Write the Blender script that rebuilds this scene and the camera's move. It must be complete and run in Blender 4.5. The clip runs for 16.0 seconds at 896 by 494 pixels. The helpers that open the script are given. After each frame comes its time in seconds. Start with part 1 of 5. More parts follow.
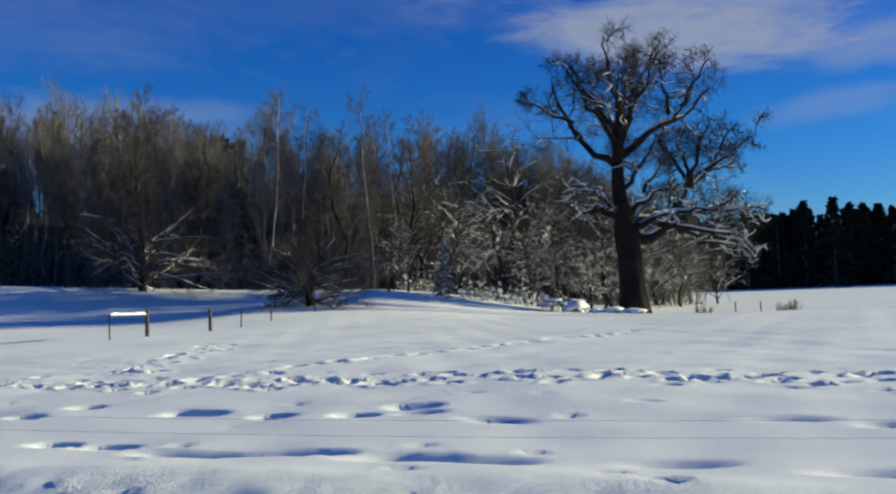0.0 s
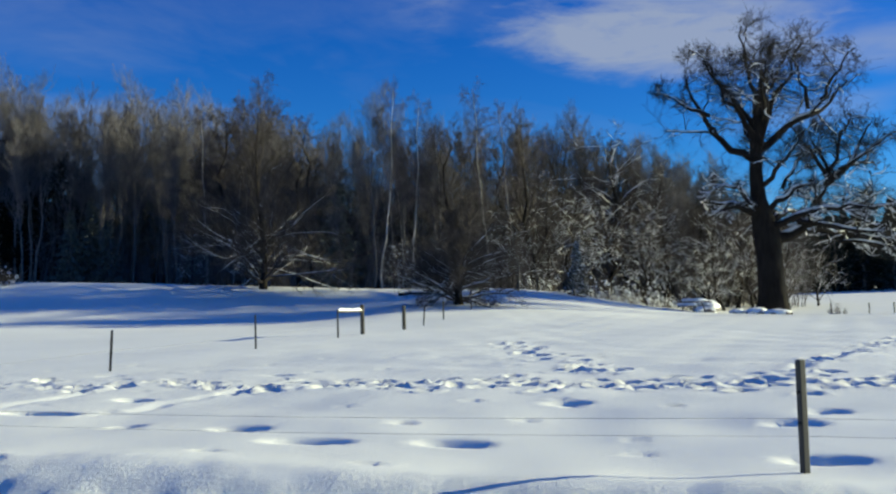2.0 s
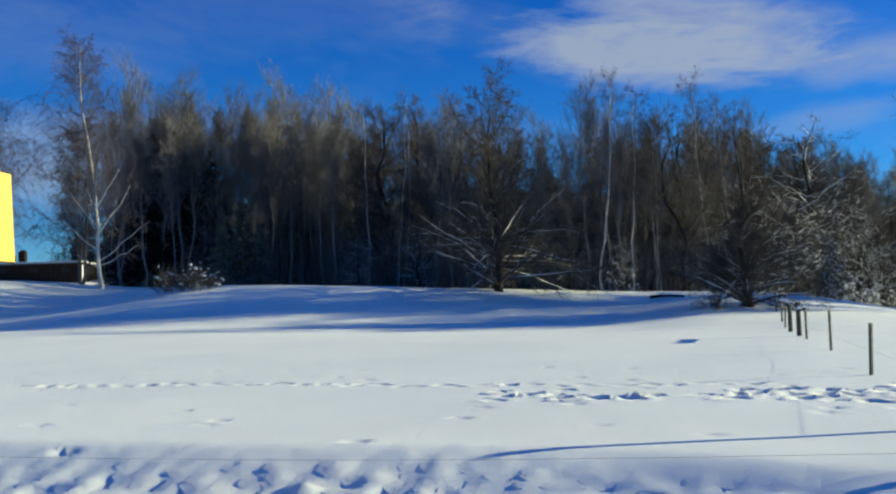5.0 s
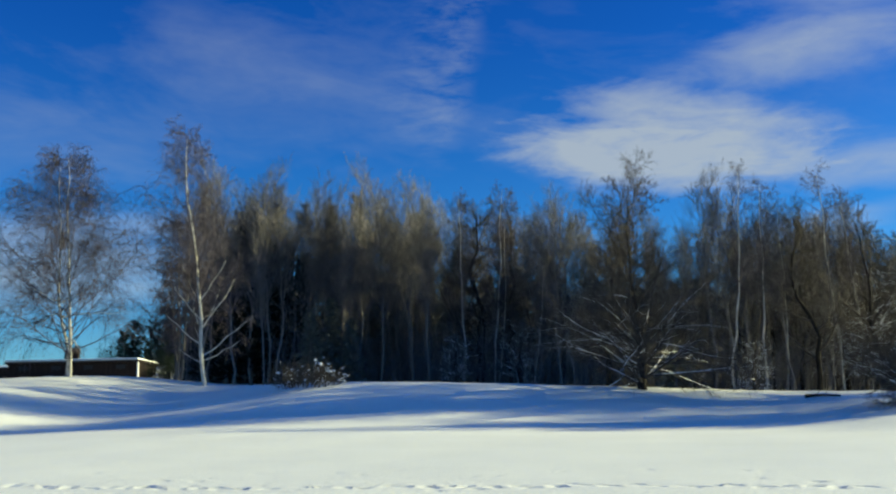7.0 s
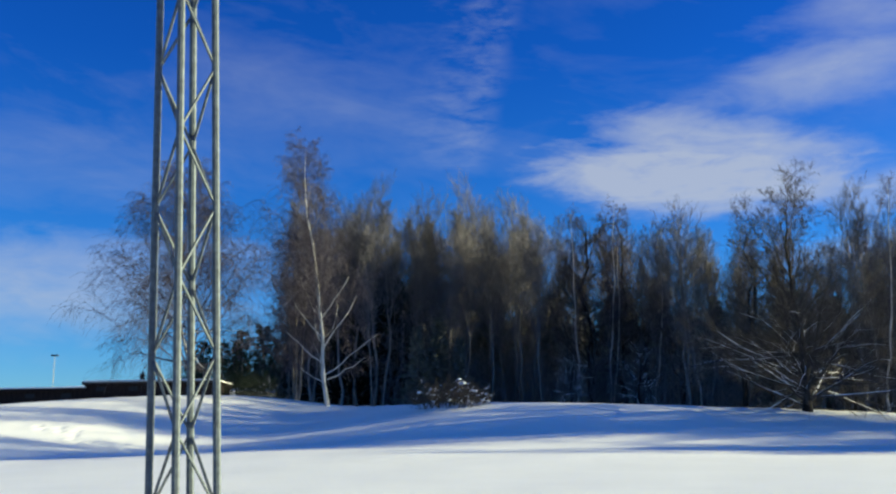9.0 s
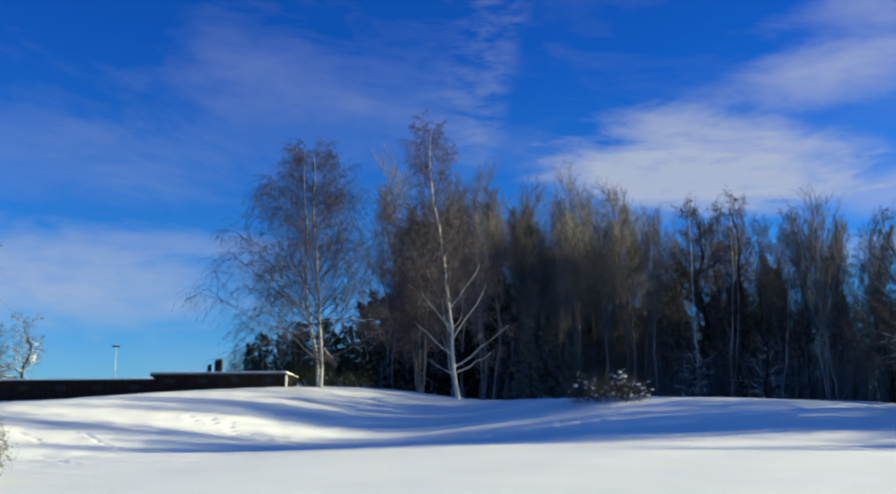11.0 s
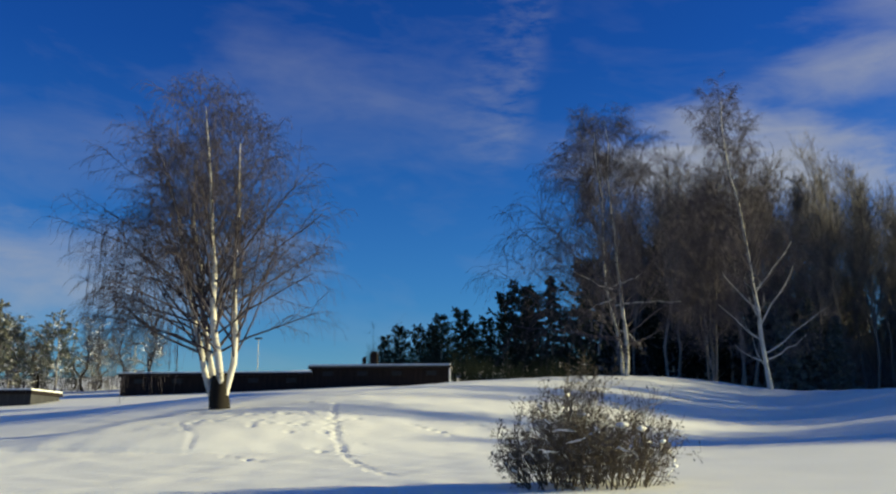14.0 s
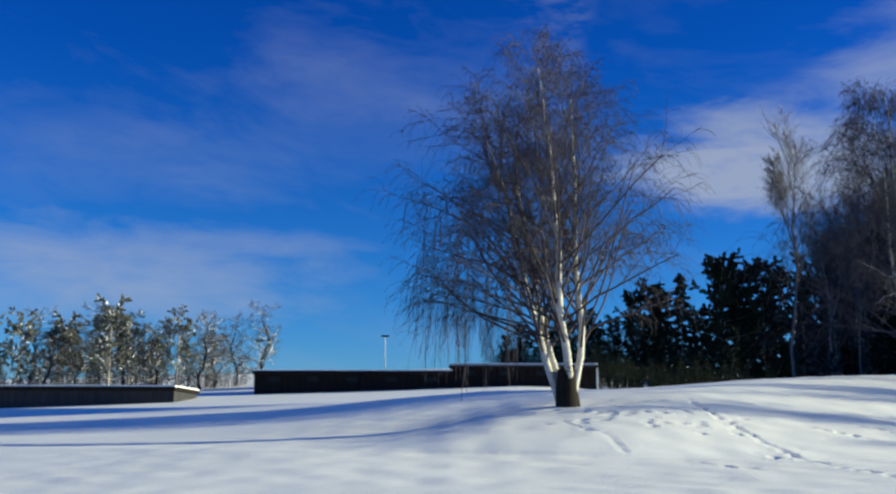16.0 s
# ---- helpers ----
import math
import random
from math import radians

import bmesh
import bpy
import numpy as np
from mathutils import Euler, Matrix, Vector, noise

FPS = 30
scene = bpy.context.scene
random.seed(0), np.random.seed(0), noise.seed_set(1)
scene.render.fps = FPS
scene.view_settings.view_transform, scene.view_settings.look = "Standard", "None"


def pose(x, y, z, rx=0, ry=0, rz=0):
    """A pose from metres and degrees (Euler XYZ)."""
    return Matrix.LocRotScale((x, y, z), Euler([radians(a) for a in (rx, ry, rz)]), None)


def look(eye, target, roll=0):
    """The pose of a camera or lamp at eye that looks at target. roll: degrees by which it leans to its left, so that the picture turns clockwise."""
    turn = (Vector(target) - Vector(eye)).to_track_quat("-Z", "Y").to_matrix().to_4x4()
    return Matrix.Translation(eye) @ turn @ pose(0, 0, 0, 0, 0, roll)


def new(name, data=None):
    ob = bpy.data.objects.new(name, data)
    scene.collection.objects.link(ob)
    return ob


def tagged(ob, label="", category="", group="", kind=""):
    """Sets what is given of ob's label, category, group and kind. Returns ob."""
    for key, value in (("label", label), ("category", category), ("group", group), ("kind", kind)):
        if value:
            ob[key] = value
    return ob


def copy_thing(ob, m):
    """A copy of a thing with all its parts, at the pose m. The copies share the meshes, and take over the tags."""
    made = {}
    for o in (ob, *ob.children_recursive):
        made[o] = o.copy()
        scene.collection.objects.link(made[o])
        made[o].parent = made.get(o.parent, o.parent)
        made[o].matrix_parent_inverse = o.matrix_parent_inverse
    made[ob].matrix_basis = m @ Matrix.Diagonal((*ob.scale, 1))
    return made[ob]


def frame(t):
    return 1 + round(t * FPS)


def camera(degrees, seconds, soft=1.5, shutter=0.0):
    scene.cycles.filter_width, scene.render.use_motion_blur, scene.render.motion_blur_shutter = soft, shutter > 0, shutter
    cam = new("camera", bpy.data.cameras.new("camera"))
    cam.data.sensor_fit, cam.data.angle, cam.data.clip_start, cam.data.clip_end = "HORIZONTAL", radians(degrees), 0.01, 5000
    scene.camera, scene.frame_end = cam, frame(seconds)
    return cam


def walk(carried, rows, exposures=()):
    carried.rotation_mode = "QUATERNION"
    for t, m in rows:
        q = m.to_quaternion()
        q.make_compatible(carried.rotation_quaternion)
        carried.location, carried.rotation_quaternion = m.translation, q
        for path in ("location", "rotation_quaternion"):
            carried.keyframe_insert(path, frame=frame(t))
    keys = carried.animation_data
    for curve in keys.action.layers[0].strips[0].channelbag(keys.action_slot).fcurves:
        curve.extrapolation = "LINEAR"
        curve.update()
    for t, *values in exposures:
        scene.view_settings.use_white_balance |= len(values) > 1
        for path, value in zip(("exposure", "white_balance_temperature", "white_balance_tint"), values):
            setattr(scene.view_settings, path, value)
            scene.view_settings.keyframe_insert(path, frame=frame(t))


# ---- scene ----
import functools

cam = camera(48.0, 16.0, soft=2.35)
# seconds, place, turn (Euler XYZ, degrees): a car window passing a field at walking to cycling pace
ROWS = [
    (0.0, -0.000, 0.084, 1.606, 93.387, 1.788, -0.734),
    (0.5, -2.565, 0.934, 1.606, 93.470, 1.664, -0.217),
    (1.0, -5.340, 1.742, 1.599, 93.520, 1.513, -0.656),
    (1.5, -7.789, 2.562, 1.589, 93.529, 1.486, -1.393),
    (2.0, -10.533, 3.454, 1.599, 93.588, 1.521, -1.452),
    (2.5, -13.313, 4.389, 1.598, 93.656, 1.697, -1.320),
    (3.0, -16.183, 5.351, 1.593, 93.734, 1.735, -1.133),
    (3.5, -18.940, 6.314, 1.579, 93.833, 1.825, -1.255),
    (4.0, -21.908, 7.277, 1.614, 93.875, 1.692, -1.245),
    (4.2, -22.975, 7.656, 1.611, 93.955, 1.680, -1.183),
    (6.5, -33.524, 11.126, 1.592, 96.340, 1.411, -1.617),
    (7.0, -35.696, 11.816, 1.595, 99.969, 1.277, -1.242),
    (7.5, -37.716, 12.513, 1.601, 100.995, 1.073, -0.664),
    (8.0, -39.654, 13.183, 1.601, 101.305, 0.867, -0.059),
    (8.5, -41.500, 13.827, 1.600, 101.294, 0.878, -0.066),
    (9.0, -43.459, 14.473, 1.569, 101.386, 0.890, 0.188),
    (9.2, -44.276, 14.730, 1.634, 101.344, 0.923, 0.227),
    (11.5, -55.448, 18.411, 1.612, 101.077, 0.213, 0.500),
    (12.0, -58.345, 19.395, 1.607, 100.946, 0.264, 0.211),
    (12.5, -61.325, 20.397, 1.601, 100.970, 0.295, 0.900),
    (13.0, -64.275, 21.398, 1.595, 100.972, 0.490, 1.229),
    (13.5, -67.473, 22.477, 1.596, 100.970, 0.521, 1.621),
    (14.0, -71.118, 23.630, 1.596, 101.021, 0.279, 2.203),
    (14.5, -74.560, 24.798, 1.591, 101.067, 0.038, 2.771),
    (15.0, -78.003, 25.953, 1.593, 101.124, -0.166, 3.143),
    (15.5, -81.557, 27.109, 1.598, 101.127, -0.321, 3.638),
    (16.0, -85.140, 28.279, 1.608, 101.151, -0.351, 4.170),
]
walk(cam, [(r[0], pose(*r[1:])) for r in ROWS],
     [(0.0, 0.58, 6200, 8), (0.5, 0.6, 6200, 8), (1.0, 0.7, 6150, 6), (1.5, 0.76, 6150, 5), (4.2, 0.84, 6150, 4), (6.5, 1.06, 6900, -4), (7.0, 1.13, 7050, -5), (7.5, 1.18, 6800, -2), (8.5, 1.18, 6600, 4), (9.0, 1.18, 6550, 4), (11.5, 1.12, 6600, 6), (12.5, 1.06, 6450, 5), (13.0, 0.84, 7300, 5), (14.0, 0.76, 7300, 5), (14.5, 0.7, 7100, 4), (15.0, 0.82, 6450, 6), (15.5, 0.93, 6300, 6), (16.0, 0.82, 6100, 7)])

# ---- light ----
SUN_ELEVATION = radians(13.5)
SUN_SIDE = radians(83.0)  # clockwise from +y: low over the right end of the field
sun_dir = Vector((math.sin(SUN_SIDE) * math.cos(SUN_ELEVATION), math.cos(SUN_SIDE) * math.cos(SUN_ELEVATION), math.sin(SUN_ELEVATION)))
sun_data = bpy.data.lights.new("sun", "SUN")
sun_data.energy, sun_data.angle, sun_data.color = 5.2, radians(0.55), (1.0, 0.93, 0.58)
sun = new("sun", sun_data)
sun.matrix_world = look((120, 40, 60), Vector((120, 40, 60)) - sun_dir)


def nodes_of(tree):
    def node(kind, settings=None, **inputs):
        n = tree.nodes.new("ShaderNode" + kind)
        for key, value in (settings or {}).items():
            setattr(n, key, value)
        for key, value in inputs.items():
            slot = n.inputs[int(key[1:])] if key[0] == "i" and key[1:].isdigit() else n.inputs[key.replace("_", " ")]
            if isinstance(value, bpy.types.NodeSocket):
                tree.links.new(value, slot)
            else:
                slot.default_value = value
        return n
    return node


def ramp(node, fac, stops):
    r = node("ValToRGB", None, Fac=fac)
    bar = r.color_ramp
    for i, (p, c) in enumerate(stops):
        e = bar.elements[i] if i < 2 else bar.elements.new(p)
        e.position, e.color = p, (*c, 1)
    return r.outputs[0]


def make_world():
    world = bpy.data.worlds.new("winter_sky")
    scene.world = world
    world.use_nodes = True
    tree = world.node_tree
    tree.nodes.clear()
    node = nodes_of(tree)
    sky = node("TexSky", {"sky_type": "NISHITA", "sun_disc": False, "sun_elevation": SUN_ELEVATION, "sun_rotation": SUN_SIDE,
                          "air_density": 1.0, "dust_density": 0.2, "ozone_density": 3.0})
    way = node("TexCoord").outputs["Generated"]
    parts = node("SeparateXYZ", None, i0=way)

    def calc(op, a, b=0.0, clamp=False):
        return node("Math", {"operation": op, "use_clamp": clamp}, i0=a, i1=b).outputs[0]
    side = calc("ARCTAN2", parts.outputs[0], parts.outputs[1])
    height = calc("ARCSINE", parts.outputs[2])
    rich = node("HueSaturation", None, Saturation=1.18, Value=1.0, Color=sky.outputs[0])
    filt = ramp(node, calc("MULTIPLY", height, 1.0 / radians(40.0)), [(0.0, (0.36, 0.55, 0.82)), (0.2, (0.17, 0.45, 0.84)), (0.55, (0.06, 0.30, 0.78)), (0.66, (0.055, 0.28, 0.75)), (1.0, (0.2, 0.46, 0.9))])
    deep = node("Mix", {"data_type": "RGBA", "blend_type": "MULTIPLY"}, i0=1.0, i6=rich.outputs[0], i7=filt)
    flat = node("CombineXYZ", None, i0=calc("MULTIPLY", side, 5.0), i1=calc("MULTIPLY", height, 16.0), i2=0.0).outputs[0]
    puff = node("TexNoise", None, Vector=flat, Scale=1.5, Detail=7.0, Roughness=0.6, Distortion=0.5).outputs[0]
    streak = node("CombineXYZ", None, i0=calc("MULTIPLY", calc("ADD", side, calc("MULTIPLY", height, -0.8)), 6.0), i1=calc("MULTIPLY", calc("ADD", height, calc("MULTIPLY", side, 0.25)), 22.0), i2=4.0).outputs[0]
    wisp = node("TexNoise", None, Vector=streak, Scale=0.5, Detail=6.0, Roughness=0.56, Distortion=0.5).outputs[0]
    # clouds: side, height, half width, half height in degrees, lean, density, softness of the edge
    fleece = node("TexNoise", None, Vector=flat, Scale=4.5, Detail=6.0, Roughness=0.62, Distortion=0.3).outputs[0]
    fray = calc("ADD", calc("MULTIPLY", calc("SUBTRACT", puff, 0.5), 1.5), calc("MULTIPLY", calc("SUBTRACT", fleece, 0.5), 0.7))
    cover = None
    for a, e, w, h, lean, k, soft in ((14.4, 14.7, 10.0, 2.3, -0.08, 1.15, 0.75), (16.0, 16.2, 7.5, 1.9, -0.16, 0.85, 0.9), (25.0, 13.0, 7.0, 1.6, 0.0, 0.55, 1.0), (23.0, 10.3, 6.0, 1.0, 0.12, 0.36, 1.0),
                                      (22.5, 19.6, 8.0, 2.2, 0.05, 0.62, 1.1), (25.5, 22.5, 7.0, 2.6, 0.1, 0.42, 1.1),
                                      (-22.5, 9.0, 12.0, 3.2, 0.0, 0.66, 1.0), (-17.5, 10.9, 9.0, 1.1, 0.02, 0.42, 1.0), (-17.0, 7.6, 7.0, 1.2, 0.06, 0.5, 1.0),
                                      (-23.0, 15.5, 13.0, 3.4, 0.0, 0.2, 1.1), (-7.0, 19.0, 15.0, 5.5, 0.0, 0.15, 1.2)):
        dx = calc("DIVIDE", calc("SUBTRACT", side, radians(a)), radians(w))
        dy = calc("DIVIDE", calc("SUBTRACT", calc("SUBTRACT", height, radians(e)), calc("MULTIPLY", calc("SUBTRACT", side, radians(a)), lean)), radians(h))
        far = calc("SQRT", calc("ADD", calc("MULTIPLY", dx, dx), calc("MULTIPLY", dy, dy)))
        edge = node("MapRange", {"interpolation_type": "SMOOTHSTEP"}, i0=calc("ADD", far, fray), i1=1.2 - soft, i2=1.2, i3=1.0, i4=0.0).outputs[0]
        bank = calc("MULTIPLY", edge, k)
        cover = bank if cover is None else calc("MAXIMUM", cover, bank)
    # a tall column of thin cloud, cut off along its right side
    lean_side = calc("ADD", calc("SUBTRACT", side, calc("MULTIPLY", calc("SUBTRACT", height, radians(15.0)), 0.24)), calc("MULTIPLY", calc("SUBTRACT", fleece, 0.5), 0.02))
    right = node("MapRange", {"interpolation_type": "SMOOTHSTEP"}, i0=lean_side, i1=radians(1.2), i2=radians(2.9), i3=1.0, i4=0.0).outputs[0]
    left = node("MapRange", {"interpolation_type": "SMOOTHSTEP"}, i0=lean_side, i1=radians(-5.0), i2=radians(1.4), i3=0.0, i4=1.0).outputs[0]
    base = node("MapRange", {"interpolation_type": "SMOOTHSTEP"}, i0=height, i1=radians(13.5), i2=radians(17.5), i3=0.0, i4=1.0).outputs[0]
    column = calc("MULTIPLY", calc("MULTIPLY", right, left), calc("MULTIPLY", base, calc("MULTIPLY", calc("SUBTRACT", fleece, 0.38, True), 0.85)))
    ragged = calc("MULTIPLY", cover, calc("ADD", calc("MULTIPLY", fleece, 1.1), 0.32))
    thin = calc("MULTIPLY", calc("SUBTRACT", wisp, 0.47, True), 0.7)
    amount = calc("MULTIPLY", calc("ADD", calc("ADD", ragged, column), thin), 1.0, True)
    amount = node("MapRange", None, i0=amount, i1=0.03, i2=1.0, i3=0.0, i4=0.8).outputs[0]
    white = node("Mix", {"data_type": "RGBA"}, i0=amount, i6=deep.outputs[2], i7=(2.2, 2.4, 2.9, 1.0)).outputs[2]
    ground = node("Background", None, Color=white, Strength=0.1)
    out = node("OutputWorld", None, Surface=ground.outputs[0])
    return out


make_world()


# ---- materials ----
def material(name, build):
    m = bpy.data.materials.new(name)
    m.use_nodes = True
    tree = m.node_tree
    tree.nodes.clear()
    node = nodes_of(tree)
    shader = build(node)
    node("OutputMaterial", None, Surface=shader)
    return m


def surface(node, colour, rough=0.7, bump=None, strength=0.3, distance=0.02, **more):
    if bump is not None:
        more["Normal"] = node("Bump", None, Strength=strength, Distance=distance, Height=bump).outputs[0]
    return node("BsdfPrincipled", None, Base_Color=colour, Roughness=rough, **more).outputs[0]


def noise_of(node, scale, detail=4.0, rough=0.55, stretch=None, coord="Object"):
    v = node("TexCoord").outputs[coord]
    if stretch:
        v = node("Mapping", None, Vector=v, Scale=stretch).outputs[0]
    return node("TexNoise", None, Vector=v, Scale=scale, Detail=detail, Roughness=rough).outputs[0]


def snow_build(node):
    big = noise_of(node, 0.25, 5)
    fine = noise_of(node, 9.0, 6, 0.7)
    grain = noise_of(node, 60.0, 3, 0.7)
    both = node("Math", {"operation": "ADD"}, i0=fine, i1=grain).outputs[0]
    colour = ramp(node, big, [(0.3, (0.80, 0.82, 0.84)), (0.7, (0.87, 0.88, 0.88))])
    return surface(node, colour, 0.65, both, 0.4, 0.03)


def meadow_build(node):
    """Settled snow, crumbly in the strip that the plough throws up along the road."""
    place = node("TexCoord").outputs["Object"]
    off = node("VectorMath", {"operation": "DOT_PRODUCT"}, i0=place, i1=(math.sin(radians(18.4)), math.cos(radians(18.4)), 0.0)).outputs["Value"]
    wave = noise_of(node, 0.35, 3)
    off = node("Math", {"operation": "MULTIPLY_ADD"}, i0=wave, i1=3.0, i2=off).outputs[0]
    strip = node("MapRange", {"interpolation_type": "SMOOTHSTEP"}, i0=off, i1=9.2, i2=10.4, i3=1.0, i4=0.0).outputs[0]
    big = noise_of(node, 0.25, 5)
    drift = noise_of(node, 1.1, 5, 0.6)
    fine = noise_of(node, 9.0, 6, 0.7)
    grain = noise_of(node, 60.0, 3, 0.7)
    crumbs = noise_of(node, 17.0, 5, 0.75)
    both = node("Math", {"operation": "MULTIPLY_ADD"}, i0=fine, i1=0.35, i2=node("Math", {"operation": "MULTIPLY"}, i0=grain, i1=0.25).outputs[0]).outputs[0]
    both = node("Math", {"operation": "MULTIPLY_ADD"}, i0=drift, i1=0.7, i2=both).outputs[0]
    crumbly = node("Math", {"operation": "MULTIPLY"}, i0=crumbs, i1=node("Math", {"operation": "MULTIPLY"}, i0=strip, i1=6.0).outputs[0]).outputs[0]
    both = node("Math", {"operation": "ADD"}, i0=both, i1=crumbly).outputs[0]
    colour = ramp(node, big, [(0.3, (0.82, 0.82, 0.78)), (0.7, (0.87, 0.87, 0.83))])
    return surface(node, colour, 0.65, both, 0.4, 0.03)


def bark_build(dark, light, scale, stretch=(1, 1, 0.25), vary=0.25, bumpy=0.6, sheen=0.5):
    def build(node):
        ridge = noise_of(node, scale, 6, 0.65, stretch)
        big = noise_of(node, scale * 0.12, 3)
        mixed = node("Math", {"operation": "MULTIPLY_ADD"}, i0=big, i1=0.5, i2=node("Math", {"operation": "MULTIPLY"}, i0=ridge, i1=0.6).outputs[0]).outputs[0]
        colour = ramp(node, mixed, [(0.35, dark), (0.72, light)])
        one = node("ObjectInfo").outputs["Random"]
        value = node("MapRange", None, i0=one, i1=0.0, i2=1.0, i3=1.0 - vary, i4=1.0 + vary).outputs[0]
        colour = node("HueSaturation", None, Value=value, Color=colour).outputs[0]
        return surface(node, colour, 0.9, ridge, bumpy, 0.03, Specular_IOR_Level=sheen)
    return build


def birch_build(node, dark_from=0.47):
    bands = noise_of(node, 3.0, 5, 0.7, (1.2, 1.2, 5.0))
    scar = noise_of(node, 0.9, 4, 0.6)
    low = node("Math", {"operation": "MULTIPLY_ADD"}, i0=scar, i1=0.6, i2=node("Math", {"operation": "MULTIPLY"}, i0=bands, i1=0.5).outputs[0]).outputs[0]
    colour = ramp(node, low, [(dark_from, (0.05, 0.045, 0.04)), (dark_from + 0.08, (0.42, 0.40, 0.36)), (dark_from + 0.32, (0.66, 0.63, 0.58))])
    return surface(node, colour, 0.75, bands, 0.3, 0.01)


def plain_build(colour, rough=0.5, vary=0.2, scale=14.0, **more):
    def build(node):
        n = noise_of(node, scale, 5, 0.65)
        dark = tuple(c * (1 - vary) for c in colour)
        light = tuple(min(1, c * (1 + vary)) for c in colour)
        return surface(node, ramp(node, n, [(0.3, dark), (0.7, light)]), rough, n, 0.15, 0.004, **more)
    return build


def boards_build(dark, light, width):
    def build(node):
        v = node("TexCoord").outputs["Object"]
        wave = node("TexWave", {"wave_type": "BANDS", "bands_direction": "X", "wave_profile": "SAW"}, Vector=v, Scale=1.0 / width * 0.05, Distortion=0.0).outputs[1]
        n = noise_of(node, 3.0, 5, 0.6, (1, 1, 0.15))
        both = node("Math", {"operation": "MULTIPLY_ADD"}, i0=wave, i1=0.12, i2=node("Math", {"operation": "MULTIPLY"}, i0=n, i1=0.75).outputs[0]).outputs[0]
        return surface(node, ramp(node, both, [(0.3, dark), (0.7, light)]), 0.9, wave, 0.3, 0.01, Specular_IOR_Level=0.1)
    return build


SNOW = material("snow", snow_build)
MEADOW = material("meadow_snow", meadow_build)
BARK_GREY = material("grey_bark", bark_build((0.065, 0.058, 0.053), (0.24, 0.215, 0.195), 7.0))
BARK_BROWN = material("brown_bark", bark_build((0.13, 0.115, 0.105), (0.32, 0.285, 0.25), 8.0))
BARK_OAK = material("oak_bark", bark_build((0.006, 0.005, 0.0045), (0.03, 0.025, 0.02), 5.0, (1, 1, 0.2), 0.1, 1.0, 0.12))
BARK_BIRCH = material("birch_bark", birch_build)
BARK_WHITE = material("white_birch_bark", functools.partial(birch_build, dark_from=0.40))
# birch bark dimmed in colour for the shade inside the wood
BARK_SLIM_SHADED = material("shaded_slim_birch_bark", bark_build((0.08, 0.072, 0.066), (0.5, 0.47, 0.43), 6.0, (1, 1, 2.5), 0.3, 0.2))
TWIG_BROWN = material("brown_twigs", bark_build((0.06, 0.054, 0.054), (0.168, 0.153, 0.152), 4.0, None, 0.3, 0.1))
TWIG_BIRCH = material("birch_twigs", bark_build((0.028, 0.022, 0.031), (0.084, 0.070, 0.090), 4.0, None, 0.2, 0.1))
TWIG_OAK = material("oak_twigs", bark_build((0.028, 0.024, 0.022), (0.105, 0.088, 0.075), 4.0, None, 0.15, 0.1, 0.2))
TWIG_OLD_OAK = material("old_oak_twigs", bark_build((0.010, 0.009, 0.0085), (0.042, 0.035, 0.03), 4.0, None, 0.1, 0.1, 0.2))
NEEDLES = material("needles", bark_build((0.08, 0.085, 0.07), (0.16, 0.165, 0.135), 3.0, None, 0.3, 0.1))
# darker copy of the needles: backlit shade is put into the colour
NEEDLES_SHADED = material("shaded_needles", bark_build((0.008, 0.013, 0.010), (0.024, 0.034, 0.024), 3.0, None, 0.3, 0.1, 0.1))
BUSH_TWIG = material("bush_twigs", bark_build((0.026, 0.019, 0.014), (0.10, 0.075, 0.05), 6.0, None, 0.15, 0.1))
WOOD_GREY = material("weathered_wood", bark_build((0.012, 0.012, 0.010), (0.075, 0.068, 0.055), 16.0, (1, 1, 0.12), 0.1, 0.5))
PLASTIC_BLACK = material("black_plastic", plain_build((0.009, 0.009, 0.0095), 0.5))
STEEL = material("galvanised_steel", plain_build((0.085, 0.104, 0.12), 0.6, 0.4, 30.0, Metallic=0.3))
STEEL_DULL = material("dull_aluminium", plain_build((0.2, 0.2, 0.19), 0.5, 0.3, 22.0, Metallic=0.7))
RED_PAINT = material("red_paint", plain_build((0.30, 0.028, 0.028), 0.45, 0.3, 20.0))
WHITE_PAINT = material("white_band", plain_build((0.5, 0.40, 0.39), 0.4, 0.1, 20.0))
DARK_STAKE = material("dark_stake", plain_build((0.016, 0.015, 0.015), 0.8))
SIGN_YELLOW = material("yellow_sheeting", plain_build((0.74, 0.43, 0.05), 0.4, 0.06, 9.0))
SIGN_RED = material("red_sheeting", plain_build((0.55, 0.075, 0.05), 0.4, 0.08, 9.0))
SIGN_BLACK = material("black_print", plain_build((0.02, 0.02, 0.02), 0.5))
SIGN_BACK = material("sign_back", plain_build((0.02, 0.021, 0.021), 0.6, 0.3, Specular_IOR_Level=0.2))
PRINT_OCHRE = material("faded_print", plain_build((0.52, 0.26, 0.03), 0.5, 0.15))
WALL_DARK = material("dark_boards", boards_build((0.012, 0.01, 0.01), (0.032, 0.022, 0.02), 0.12))
WALL_GREY = material("grey_boards", boards_build((0.03, 0.031, 0.035), (0.06, 0.06, 0.066), 0.15))
TRIM_WHITE = material("white_trim", plain_build((0.75, 0.74, 0.72), 0.6, 0.08, 6.0))
ROAD_MAT = material("packed_snow_road", plain_build((0.46, 0.46, 0.47), 0.7, 0.25, 2.0))
GLASS_DARK = material("dark_window", plain_build((0.016, 0.018, 0.022), 0.4, 0.1, Specular_IOR_Level=0.15))
STALK = material("dry_stalk", plain_build((0.13, 0.085, 0.045), 0.9, 0.3))
